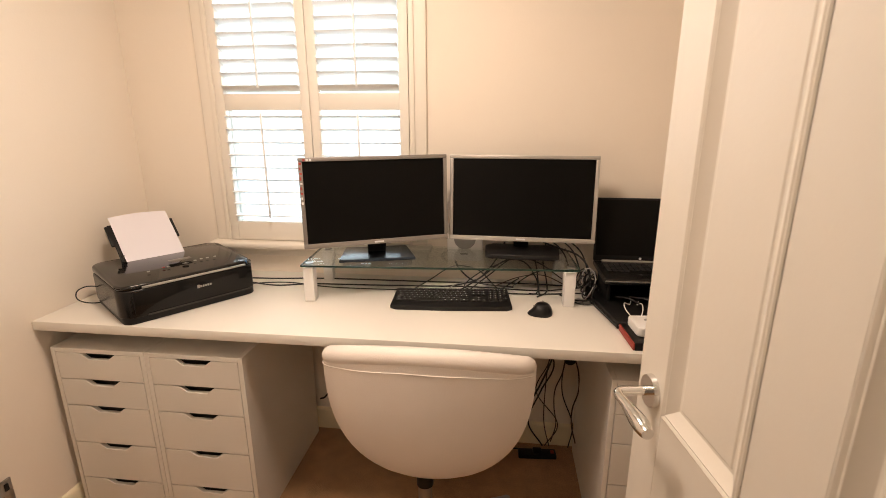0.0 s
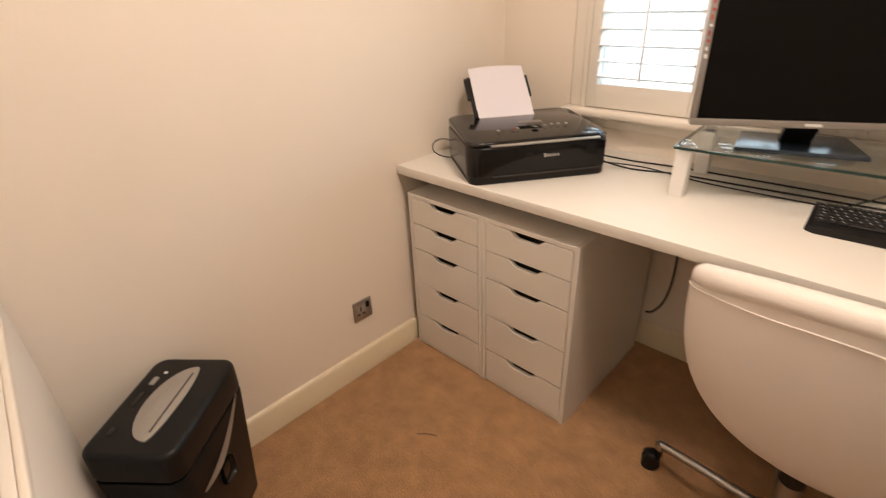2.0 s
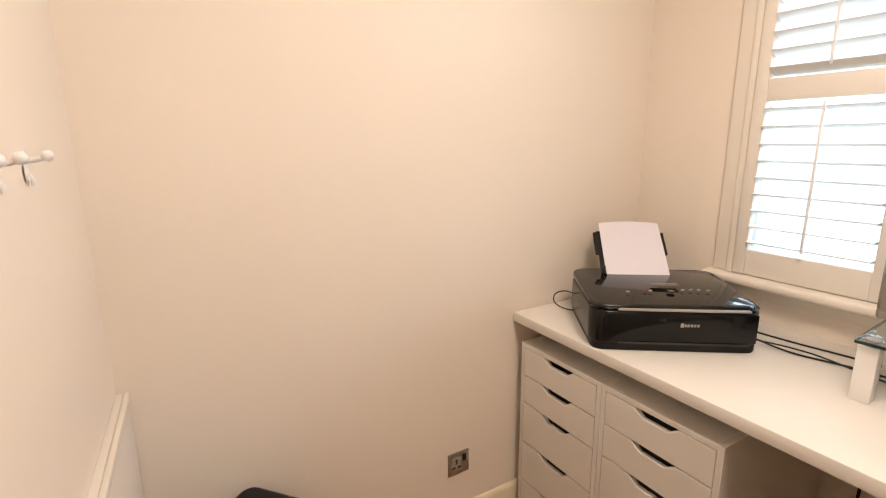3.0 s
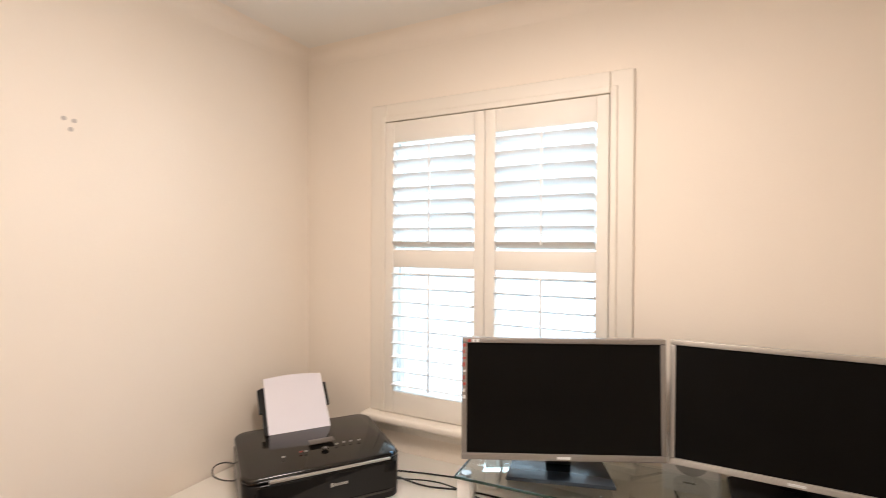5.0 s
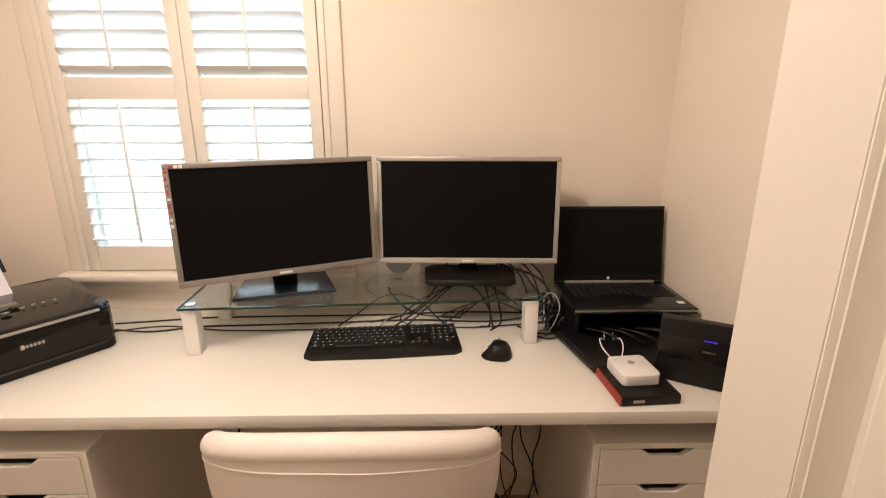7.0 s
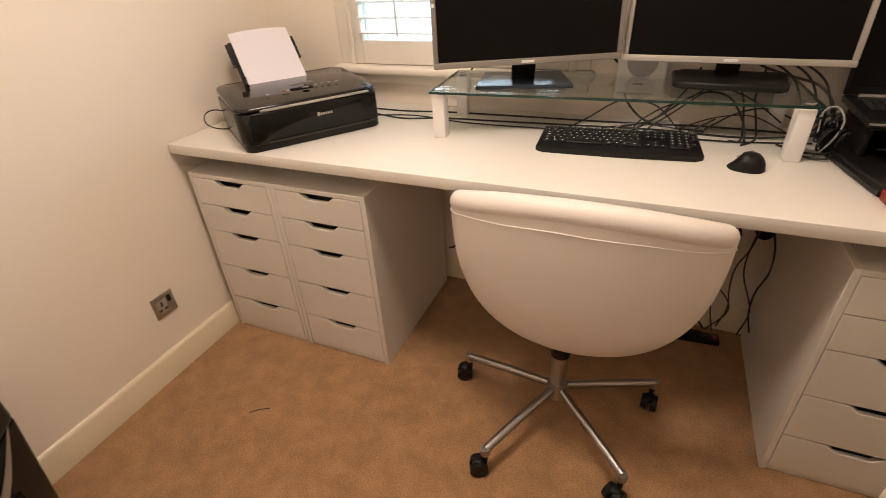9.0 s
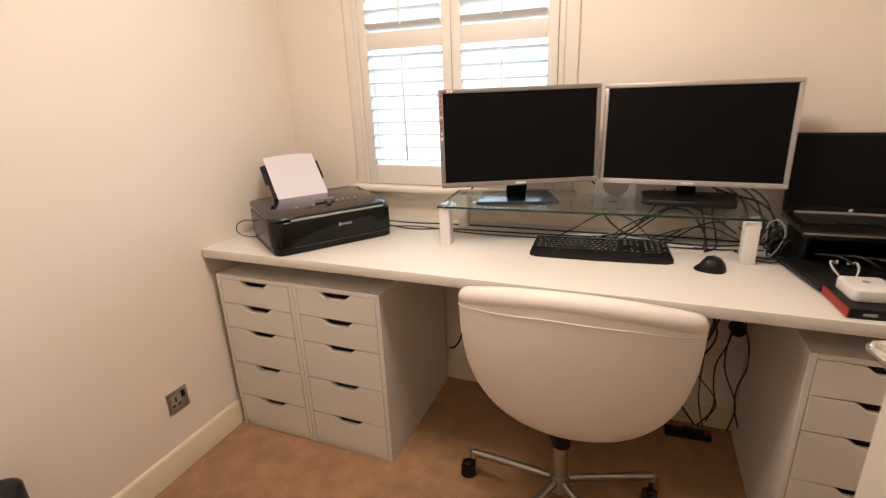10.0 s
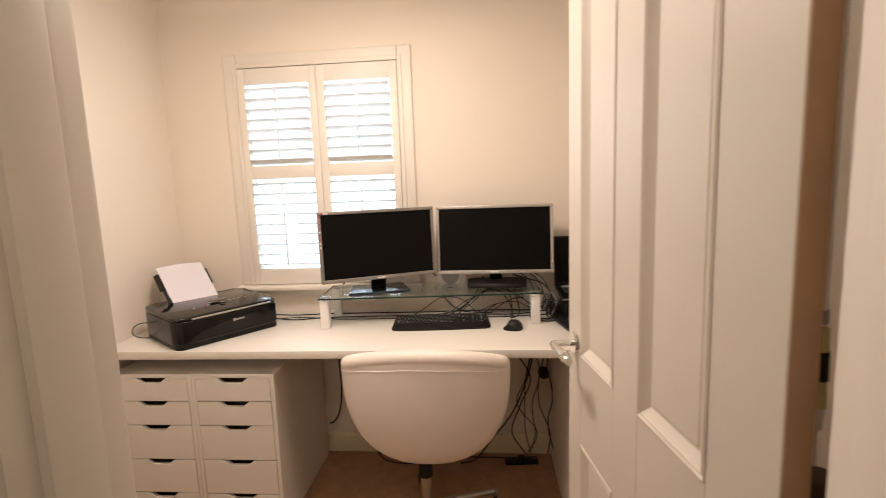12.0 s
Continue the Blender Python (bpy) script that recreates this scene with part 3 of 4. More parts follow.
        bmesh.ops.transform(b2, matrix=m, verts=b2.verts[:])
        return add_into(bm, b2)
    part("paper_support", slab(-0.142, 0.084, -0.01, 0.19, 0.006, bmesh.new()), M_BLACK, p)
    part("support_flap", slab(-0.152, -0.140, 0.09, 0.185, 0.010, bmesh.new()), M_BLACK, p)
    part("support_flap", slab(0.082, 0.094, 0.09, 0.185, 0.010, bmesh.new()), M_BLACK, p)
    part("paper_guide", slab(-0.136, -0.130, 0.0, 0.03, -0.012, bmesh.new()), M_BLACK, p)
    bm = bmesh.new()
    u = Vector((0, y1 - y0, z1 - z0)).normalized()
    nrm = Vector((0, -u.z, u.y))
    rows = []
    for i in range(9):
        s = -0.012 + 0.236 * i / 8
        row = []
        for j in range(7):
            x = -0.129 + 0.21 * j / 6
            bend = 0.004 * math.sin(math.pi * j / 6) * (i / 8) + 0.010 * (i / 8) ** 3
            c = Vector((x, y0, z0)) + u * (s + 0.009 * math.sin(math.pi * j / 6) * (i / 8)) + nrm * (0.004 - bend * 0.4 + 0.002)
            row.append(c)
        rows.append(row)
    for off in (0, 0.0012):
        vv = [[bm.verts.new(c + nrm * off) for c in row] for row in rows]
        for i in range(8):
            for j in range(6):
                bm.faces.new((vv[i][j], vv[i][j + 1], vv[i + 1][j + 1], vv[i + 1][j]))
    sheet = part("paper", bm, M_PAPER)
    sheet.matrix_world = pose(0.390, -0.350, ZD, 0, 0, 54)
    tagged(sheet, "white sheet of plain paper standing in a black printer", "paper")


def build_monitor(m, pm, bezel, label, kind):
    """m: pose of the foot on the shelf; pm: pose of the panel's middle bottom, local x along the screen, y away from the viewer."""
    mon = thing("monitor", m, label, "monitor", "computer monitors")
    inv = m.inverted() @ pm
    W, H = (0.542, 0.323) if kind == "stickers" else (0.560, 0.330)

    def sub(name, bm, material, lab="", parent=None):
        bmesh.ops.transform(bm, matrix=inv, verts=bm.verts[:])
        return part(name, bm, material, parent or mon, lab)
    bw, bt, bb = 0.014, 0.014, 0.017
    bm = bmesh.new()
    for a in ((-W / 2, 0, W / 2, bb), (-W / 2, H - bt, W / 2, H), (-W / 2, bb, -W / 2 + bw, H - bt), (W / 2 - bw, bb, W / 2, H - bt)):
        bm_box(a[0], -0.004, a[1], a[2], 0.022, a[3], 0.0025, 2, bm=bm)
    sub("bezel", bm, bezel)
    sub("screen", bm_box(-W / 2 + bw - 0.002, 0.002, bb - 0.002, W / 2 - bw + 0.002, 0.012, H - bt + 0.002), M_SCREEN, "switched-off dark matt screen")
    bm = bm_box(-W / 2 + 0.004, 0.020, 0.006, W / 2 - 0.004, 0.034, H - 0.006, 0.006, 2)
    bm_box(-0.19, 0.030, 0.05, 0.19, 0.056, H - 0.05, 0.012, 2, bm=bm)
    sub("back_cover", bm, M_BLACK)
    sub("maker_mark", bm_box(-0.018, -0.0050, 0.005, 0.018, -0.0035, 0.0115, 0.0005, 1), M_PRINT)
    if kind == "stickers":
        for i in range(9):
            z = H - 0.020 - i * 0.0172
            h = 0.0085 + 0.003 * math.sin(i * 2.7)
            sub("bezel_sticker", bm_box(-W / 2 + 0.003, -0.0050, z - h / 2, -W / 2 + 0.0095 + 0.0015 * math.cos(i * 3), -0.0035, z + h / 2, 0.0004, 1), M_STICKER if i < 7 and i != 4 else M_PRINT, "small red sticker on the bezel" if i < 7 else "small pale sticker")
        for i in range(3):
            sub("bezel_sticker", bm_box(-W / 2 + 0.016 + i * 0.011, -0.005, H - 0.012, -W / 2 + 0.024 + i * 0.011, -0.0035, H - 0.004, 0.0004, 1), M_STICKER if i == 0 else M_PRINT)
    # neck and foot
    top = inv @ Vector((0, 0.05, 0.10))
    bm = bmesh.new()
    nw = 0.036 if kind == "stickers" else 0.030
    last = None
    for c, th in ((Vector((top.x * 0.4, top.y * 0.5 + 0.065, 0.008)), 0.020), (Vector((top.x * 0.7, top.y * 0.8 + 0.030, 0.05)), 0.016), (top, 0.014)):
        ring = [bm.verts.new(c + Vector(d)) for d in ((-nw, -th, 0), (-nw * 0.8, -th * 1.3, 0), (nw * 0.8, -th * 1.3, 0), (nw, -th, 0), (nw, th, 0), (-nw, th, 0))]
        if last:
            for k in range(6):
                bm.faces.new((last[k], last[(k + 1) % 6], ring[(k + 1) % 6], ring[k]))
        else:
            bm.faces.new(ring[::-1])
        last = ring
    bm.faces.new(last)
    part("neck", bm, M_BLACK, mon)
    if kind == "stickers":
        foot = bm_prism([(-0.145, -0.10), (0.145, -0.10), (0.125, 0.085), (-0.125, 0.085)], 0.0, 0.012, 0.003)
        # blue in the base colour stands for the window mirrored in the foot
        part("foot", foot, mat("foot_window_tint", (0.025, 0.035, 0.05), 0.25, var=0.1), mon, "flat black foot plate, tinted blue for the window's reflection")
    else:
        out = [(-0.142, -0.075), (-0.12, -0.092), (0.12, -0.092), (0.142, -0.075), (0.15, 0.05), (0.12, 0.08), (-0.12, 0.08), (-0.15, 0.05)]
        part("foot", bm_prism(out, 0.0, 0.02, 0.006, 3), M_BLACK, mon, "thick matt black foot")
    return mon


def build_shelf():
    L, D, h = 1.030, 0.300, 0.148
    s = thing("monitor_shelf", pose(1.407, -0.172, ZD, 0, 0, 3.3), "clear glass monitor shelf on four white block legs, on the desk", "shelf")
    x0, x1, y0, y1 = -L / 2, L / 2, -D / 2, D / 2
    g = part("glass_top", bm_box(x0, y0, h - 0.008, x1, y1, h, 0.002, 2), M_SHELFGLASS, s, "clear greenish glass plate")
    g.visible_shadow = False
    for a in ((x0 + 0.001, y0 - 0.0015, x1 - 0.001, y0 + 0.0005), (x0 - 0.0015, y0 + 0.001, x0 + 0.0005, y1 - 0.001), (x1 - 0.0005, y0 + 0.001, x1 + 0.0015, y1 - 0.001)):
        part("polished_edge", bm_box(a[0], a[1], h - 0.0075, a[2], a[3], h - 0.0005), M_GLASSEDGE, g, "dark green polished edge")
    for x in (x0 + 0.004, x1 - 0.050):
        for y in (y0 + 0.006, y1 - 0.05):
            leg = part("leg", bm_box(x, y, 0, x + 0.040, y + 0.042, h - 0.012, 0.003, 2), M_WHITE, s)
            part("pad", bm_cyl((x + 0.022, y + 0.02, h - 0.012), (x + 0.022, y + 0.02, h - 0.008), 0.014), M_STEEL, leg)
            part("disc", bm_cyl((x + 0.022, y + 0.02, h), (x + 0.022, y + 0.02, h + 0.003), 0.016, 0.015, 20), M_STEEL, leg, "steel fixing disc")
    return ZD + h


def build_keyboard():
    W, D = 0.447, 0.165
    kb = thing("keyboard", pose(1.463, -0.286, ZD, 3.5, 0, 4.3), "black full size computer keyboard with white legends on the desk", "keyboard")
    bm = bm_prism([(-W / 2, -D / 2 + 0.012), (-W / 2 + 0.02, -D / 2), (0, -D / 2 - 0.006), (W / 2 - 0.02, -D / 2), (W / 2, -D / 2 + 0.012), (W / 2 - 0.006, D / 2), (-W / 2 + 0.006, D / 2)], 0.004, 0.022, 0.004, 2)
    part("case", bm, M_BLACK, kb)
    part("feet", bm_box(-0.2, 0.05, -0.004, 0.2, 0.07, 0.006), M_BLACK, kb)
    base = None
    pitch = 0.0187
    rows = [
        (0.062, [(i, 1) for i in (0, 1.7, 2.7, 3.7, 4.7, 6, 7, 8, 9, 10.3, 11.3, 12.3, 13.3)] + [(15.2 + k, 1) for k in range(3)] + [(18.6 + k, 1) for k in range(4)]),
        (0.040, [(i, 1) for i in range(13)] + [(13, 1.6)] + [(15.2 + k, 1) for k in range(3)] + [(18.6 + k, 1) for k in range(4)]),
        (0.021, [(0, 1.4)] + [(1.5 + i, 1) for i in range(12)] + [(13.6, 1)] + [(15.2 + k, 1) for k in range(3)] + [(18.6 + k, 1) for k in range(4)]),
        (0.002, [(0, 1.7)] + [(1.75 + i, 1) for i in range(12)] + [(13.8, 0.8)] + [(18.6 + k, 1) for k in range(3)]),
        (-0.017, [(0, 1.2)] + [(1.25 + i, 1) for i in range(11)] + [(12.3, 2.3), (16.2, 1)] + [(18.6 + k, 1) for k in range(4)]),
        (-0.036, [(0, 1.4), (1.45, 1), (2.5, 1.2), (3.75, 5.6), (9.4, 1.2), (10.7, 1), (11.8, 1), (12.9, 1.7), (15.2, 1), (16.2, 1), (17.2, 1), (18.6, 2), (20.6, 1)])]
    bm = bm_box(-0.0082, -0.008, 0, 0.0082, 0.008, 0.006, 0.002, 1)
    base = part("key", bm, M_KEY, kb)
    base.location = (0, 0.062, -0.02)
    mark = part("key_legend", bm_box(-0.0025, 0.000, 0.0059, 0.001, 0.0035, 0.00625), M_PRINT, base)
    first = True
    for y, keys in rows:
        for x, w in keys:
            cx = -W / 2 + 0.024 + (x + (w - 1) / 2) * pitch
            m = pose(cx, y, 0.0215) @ Matrix.Diagonal((1 + (w - 1) * pitch / 0.0164, 1, 1, 1))
            if first:
                base.matrix_basis, first = m, False
                continue
            k = shared("key", base, kb, m)
            if w < 2:
                shared("key_legend", mark, k, Matrix.Identity(4))
    part("maker_mark", bm_box(0.165, 0.0705, 0.0217, 0.198, 0.0755, 0.0222), M_PRINT, kb)
    bmc = bm_tube(smooth_path([(1.45, -0.222, ZD + 0.02), (1.44, -0.17, ZD + 0.010), (1.47, -0.09, ZD + 0.006), (1.60, -0.02, ZD + 0.006)]), 0.0022, 6)
    tagged(part("keyboard_cable", bmc, M_CABLEG), "thin grey cable from the keyboard over the desk", "cable")


def build_mouse():
    ms = thing("mouse", pose(1.797, -0.343, ZD, 0, 0, -6), "black sculpted ergonomic computer mouse on the white desk", "mouse")
    # plan: waisted front, thumb wing on one side, broad back
    plan = [(-0.022, 0.056), (0.006, 0.062), (0.032, 0.052), (0.041, 0.010), (0.040, -0.035), (0.020, -0.058), (-0.015, -0.060), (-0.046, -0.048), (-0.055, -0.020), (-0.036, 0.004), (-0.028, 0.030), (-0.022, 0.056)]
    rim = smooth_path([(x * 0.9, y * 0.9, 0) for x, y in plan], 5)[:-1]
    bm = bmesh.new()
    rings, mid = [], Vector((0.006, -0.006, 0))
    for k in range(10):
        f = 1 - k / 10
        ring = []
        for p in rim:
            q = mid + (p - mid) * f
            wing = 1 - 0.62 * max(0.0, min(1.0, (-0.018 - q.x) / 0.02))
            ring.append(bm.verts.new((q.x, q.y, 0.002 + (0.037 - 0.22 * q.y - 0.12 * q.x) * (1 - f ** 2.6) ** 0.62 * wing)))
        rings.append(ring)
    n = len(rim)
    for a, b in zip(rings, rings[1:]):
        for q in range(n):
            bm.faces.new((a[q], a[(q + 1) % n], b[(q + 1) % n], b[q]))
    bm.faces.new(rings[-1])
    low = [bm.verts.new((v.co.x * 0.97, v.co.y * 0.97, 0.0)) for v in rings[0]]
    for q in range(n):
        bm.faces.new((low[q], low[(q + 1) % n], rings[0][(q + 1) % n], rings[0][q]))
    bm.faces.new(low[::-1])
    bmesh.ops.recalc_face_normals(bm, faces=bm.faces[:])
    part("shell", bm, M_BLACK, ms, angle=70)
    part("scroll_wheel", bm_cyl((-0.002, 0.034, 0.022), (0.006, 0.034, 0.021), 0.009, n=20), M_SILVER, ms, "silver scroll wheel")
    part("thumb_wheel", bm_cyl((-0.030, -0.004, 0.019), (-0.022, -0.004, 0.022), 0.006, n=16), M_SILVER, ms)


def build_laptop():
    x0, x1, z = 2.010, 2.368, ZD + 0.112
    lap = thing("laptop", pose(0, 0, 0), "open dark grey laptop on a low black stand", "laptop")
    yb, yf = -0.092, -0.336
    part("base", bm_box(x0, yf, z, x1, yb, z + 0.018, 0.005, 3), M_PRINTGREY, lap)
    part("edge_trim", bm_box(x0 + 0.002, yf - 0.0012, z + 0.009, x1 - 0.002, yf + 0.004, z + 0.0145, 0.001), M_STEEL, lap, "bright metal front edge")
    part("hinge_bar", bm_box(x0 + 0.03, yb - 0.020, z + 0.016, x1 - 0.03, yb - 0.008, z + 0.024, 0.003, 2), M_SILVER, lap, "silver hinge bar")
    lid_m = pose((x0 + x1) / 2, yb - 0.004, z + 0.018, -9)
    b = bm_box(-(x1 - x0) / 2, 0, 0, (x1 - x0) / 2, 0.008, 0.248, 0.003, 2)
    bmesh.ops.transform(b, matrix=lid_m, verts=b.verts[:])
    lid = part("lid", b, M_BLACK, lap)
    b = bm_box(-(x1 - x0) / 2 + 0.008, -0.0012, 0.022, (x1 - x0) / 2 - 0.008, 0.001, 0.240)
    bmesh.ops.transform(b, matrix=lid_m, verts=b.verts[:])
    part("screen", b, M_SCREEN, lid, "black switched-off screen")
    b = bm_cyl((0, -0.0015, 0.011), (0, 0.0, 0.011), 0.005)
    bmesh.ops.transform(b, matrix=lid_m, verts=b.verts[:])
    part("badge", b, M_PRINT, lid)
    first = None
    for r in range(6):
        n = 15
        for i in range(n):
            m = pose(x0 + 0.036 + i * 0.0209, yb - 0.045 - r * 0.0185, z + 0.0182)
            if r == 5 and 4 <= i <= 8:
                continue
            if first is None:
                first = part("key", bm_box(-0.0088, -0.0078, 0, 0.0088, 0.0078, 0.0022, 0.001, 1), M_KEY, lap)
                first.matrix_basis = m
            else:
                shared("key", first, lap, m)
    part("touchpad", bm_box(2.135, yf + 0.012, z + 0.0175, 2.245, yf + 0.075, z + 0.0188, 0.0005), M_PRINTGREY, lap)
    part("palm_sticker", bm_box(x1 - 0.040, yf + 0.04, z + 0.0178, x1 - 0.020, yf + 0.058, z + 0.0187), M_PRINT, lap, "small pale sticker")
    st = thing("laptop_stand", pose(0, 0, 0), "black mesh laptop stand with dark open sides on the desk", "laptop stand")
    part("platform", bm_box(x0 + 0.02, yf + 0.03, z - 0.012, x1 - 0.02, yb, z, 0.003), M_BLACK, st)
    for xx in (x0 + 0.022, x1 - 0.034):
        part("side_leg", bm_box(xx, yf + 0.05, ZD + 0.028, xx + 0.012, yb - 0.005, z - 0.012, 0.003), M_BLACK, st)
    part("back_leg", bm_box(x0 + 0.034, yb - 0.016, ZD + 0.028, x1 - 0.034, yb - 0.006, z - 0.012, 0.003), M_BLACK, st)
    # soft black sleeve lying under the stand
    sl = bm_prism([(1.992, -0.03), (1.975, -0.20), (2.032, -0.468), (2.20, -0.462), (2.375, -0.37), (2.378, -0.03)], ZD, ZD + 0.028, 0.010, 3)
    case = tagged(part("laptop_sleeve", sl, M_BLACK), "flat black padded laptop sleeve lying on the desk", "sleeve")
    part("zip", bm_tube(smooth_path([(1.978, -0.20, ZD + 0.016), (2.003, -0.33, ZD + 0.016), (2.031, -0.455, ZD + 0.016), (2.06, -0.4695, ZD + 0.016), (2.19, -0.464, ZD + 0.016)]), 0.0022, 6), M_PRINTGREY, case)
    part("zip_pull", bm_box(2.150, -0.476, ZD + 0.012, 2.158, -0.464, ZD + 0.018, 0.001, 1), M_SILVER, case)


def build_small_electronics():
    r = thing("router", pose(2.300, -0.530, ZD, -6, 0, -30), "black upright broadband router with a blue light on the desk", "router")
    W, H, T = 0.246, 0.168, 0.034
    part("body", bm_box(-W / 2, -T / 2, 0, W / 2, T / 2, H, 0.004, 3), M_BLACK, r)
    part("front_band", bm_box(-W / 2 + 0.002, -T / 2 - 0.0015, 0.062, W / 2 - 0.002, -T / 2 + 0.002, 0.122, 0.001), M_PRINTGREY, r, "lighter satin band")
    part("status_light", bm_box(-0.020, -T / 2 - 0.0022, 0.1205, 0.010, -T / 2 + 0.001, 0.1232, 0.001), M_LED, r, "small blue light")
    part("maker_mark", bm_box(-0.020, -T / 2 - 0.0022, 0.092, 0.008, -T / 2 - 0.001, 0.096), M_LCD, r)
    h = thing("hard_drive", pose(2.114, -0.538, ZD, 0, 0, 4), "black external drive box with a red side on the desk edge", "drive")
    part("case", bm_box(-0.068, -0.074, 0, 0.078, 0.074, 0.026, 0.003, 2), M_BLACK, h)
    part("red_side", bm_box(-0.0715, -0.073, 0.001, -0.067, 0.073, 0.024, 0.0015, 2), M_RED, h, "red side strip")
    part("maker_mark", bm_box(-0.040, -0.0748, 0.009, -0.012, -0.0735, 0.016), M_SILVER, h)
    a = thing("wireless_hub", pose(2.113, -0.518, ZD + 0.026, 0, 0, 5), "small square white wireless hub with rounded corners on a drive", "wireless hub")
    part("case", bm_prism(round_rect(0.098, 0.102, 0.014, 6), 0, 0.030, 0.004, 3), M_WHITE, a)
    part("emblem", bm_cyl((0.0, 0.012, 0.0296), (0.0, 0.012, 0.0306), 0.009, n=20), M_CABLEG, a, "grey emblem")
    part("status_light", bm_box(0.032, 0.036, 0.0296, 0.037, 0.039, 0.0305), M_PRINT, a)
    for k, (dx, bend) in enumerate(((-0.026, -0.02), (0.0, 0.01))):
        part("plug", bm_box(dx - 0.005, 0.050, 0.006, dx + 0.005, 0.066, 0.015, 0.002), M_WHITE, a)
        pts = [(2.109 + dx, -0.452, ZD + 0.037), (2.108 + dx + bend, -0.435, ZD + 0.062), (2.112 + dx + bend, -0.40, ZD + 0.070), (2.12 + dx, -0.36, ZD + 0.05), (2.14 + dx, -0.30, ZD + 0.04)]
        tagged(part("white_cable", bm_tube(smooth_path(pts), 0.0018, 8), M_WHITE), "short white cable plugged into a wireless hub", "cable")


def cable(points, r=0.003, material=None, label="black cable lying loosely behind the monitors on the desk", name="cable"):
    return tagged(part(name, bm_tube(smooth_path(points), r, 7), material or M_CABLE), label, "cable", "loose cables")


def build_cables():
    z = ZD + 0.004
    cable([(0.615, -0.195, z + 0.03), (0.70, -0.12, z + 0.005), (0.84, -0.085, z), (1.1, -0.075, z), (1.4, -0.07, z), (1.7, -0.05, z), (1.93, -0.06, z)])
    cable([(0.61, -0.205, z + 0.015), (0.72, -0.19, z), (0.86, -0.155, z), (1.05, -0.145, z), (1.30, -0.13, z), (1.55, -0.115, z), (1.80, -0.13, z), (1.98, -0.10, z + 0.01)])
    cable([(0.61, -0.215, z + 0.012), (0.75, -0.15, z), (0.95, -0.185, z), (1.2, -0.185, z), (1.5, -0.17, z), (1.75, -0.175, z), (1.97, -0.14, z)], 0.0024)
    # loop at the printer's side
    cable([(0.190, -0.470, z + 0.070), (0.150, -0.505, z + 0.083), (0.118, -0.520, z + 0.066), (0.108, -0.510, z + 0.030), (0.130, -0.470, z + 0.004), (0.20, -0.41, z + 0.001)], 0.0022, label="thin black cable looping out of the printer's side", name="printer_cable")
    zs = ZD + 0.152
    # leads from the monitors, over the shelf's edge
    cable([(0.95, -0.10, zs + 0.01), (0.99, -0.13, zs + 0.045), (1.08, -0.10, zs + 0.07), (1.22, -0.02, zs + 0.075), (1.35, 0.0, zs + 0.06), (1.43, -0.0, zs + 0.01), (1.46, -0.01, ZD + 0.06), (1.55, -0.06, z), (1.70, -0.10, z)], 0.0035)
    cable([(1.66, -0.01, zs + 0.02), (1.63, -0.005, ZD + 0.10), (1.56, -0.04, ZD + 0.02), (1.48, -0.09, z), (1.40, -0.13, z)])
    cable([(1.72, -0.015, zs + 0.01), (1.66, -0.02, ZD + 0.09), (1.56, -0.06, ZD + 0.05), (1.50, -0.12, z), (1.62, -0.16, z), (1.72, -0.12, ZD + 0.05)], 0.0024)
    cable([(1.76, -0.012, zs), (1.79, -0.03, ZD + 0.09), (1.80, -0.09, ZD + 0.02), (1.79, -0.16, z), (1.76, -0.18, z + 0.004)])
    cable([(1.83, -0.012, zs + 0.02), (1.82, -0.03, ZD + 0.10), (1.835, -0.06, ZD + 0.03), (1.83, -0.14, z), (1.79, -0.20, z)])
    cable([(1.70, -0.08, z), (1.78, -0.05, ZD + 0.05), (1.86, -0.02, ZD + 0.06), (1.95, -0.03, ZD + 0.03)], 0.0024)
    # bundle beside the shelf's right leg
    random.seed(11)
    for i in range(18):
        a = random.uniform(0, 6.28)
        c = Vector((1.972 + random.uniform(-0.02, 0.035), -0.17 + random.uniform(-0.08, 0.10), ZD + 0.05))
        rad = random.uniform(0.025, 0.05)
        pts = [(c.x + 0.5 * rad * math.cos(a + k), c.y + rad * 1.2 * math.cos(a + 0.9 * k + 1), max(z, c.z + rad * 1.1 * math.sin(a + 0.9 * k))) for k in range(6)]
        cable(pts, 0.0026, M_CABLE if i % 9 else M_CABLEG, "tangled black cable heaped beside the glass shelf")
    for x, yy in ((1.86, -0.04), (1.90, -0.02), (1.93, -0.03)):
        cable([(x - 0.08, -0.01, zs + 0.05), (x - 0.02, yy - 0.02, zs + 0.045), (x + 0.03, yy - 0.08, zs + 0.01), (x + 0.06, yy - 0.13, ZD + 0.08), (x + 0.085, yy - 0.12, ZD + 0.03)], 0.003)
    for i in range(5):
        x = 2.06 + 0.05 * i
        cable([(x, -0.30, ZD + 0.055), (x + 0.03, -0.37, ZD + 0.075 + 0.01 * math.sin(3 * i)), (x + 0.07, -0.385, ZD + 0.055), (x + 0.10, -0.36, ZD + 0.035), (x + 0.08, -0.28, ZD + 0.034)], 0.003, M_CABLE, "black cable coiled under the laptop stand")
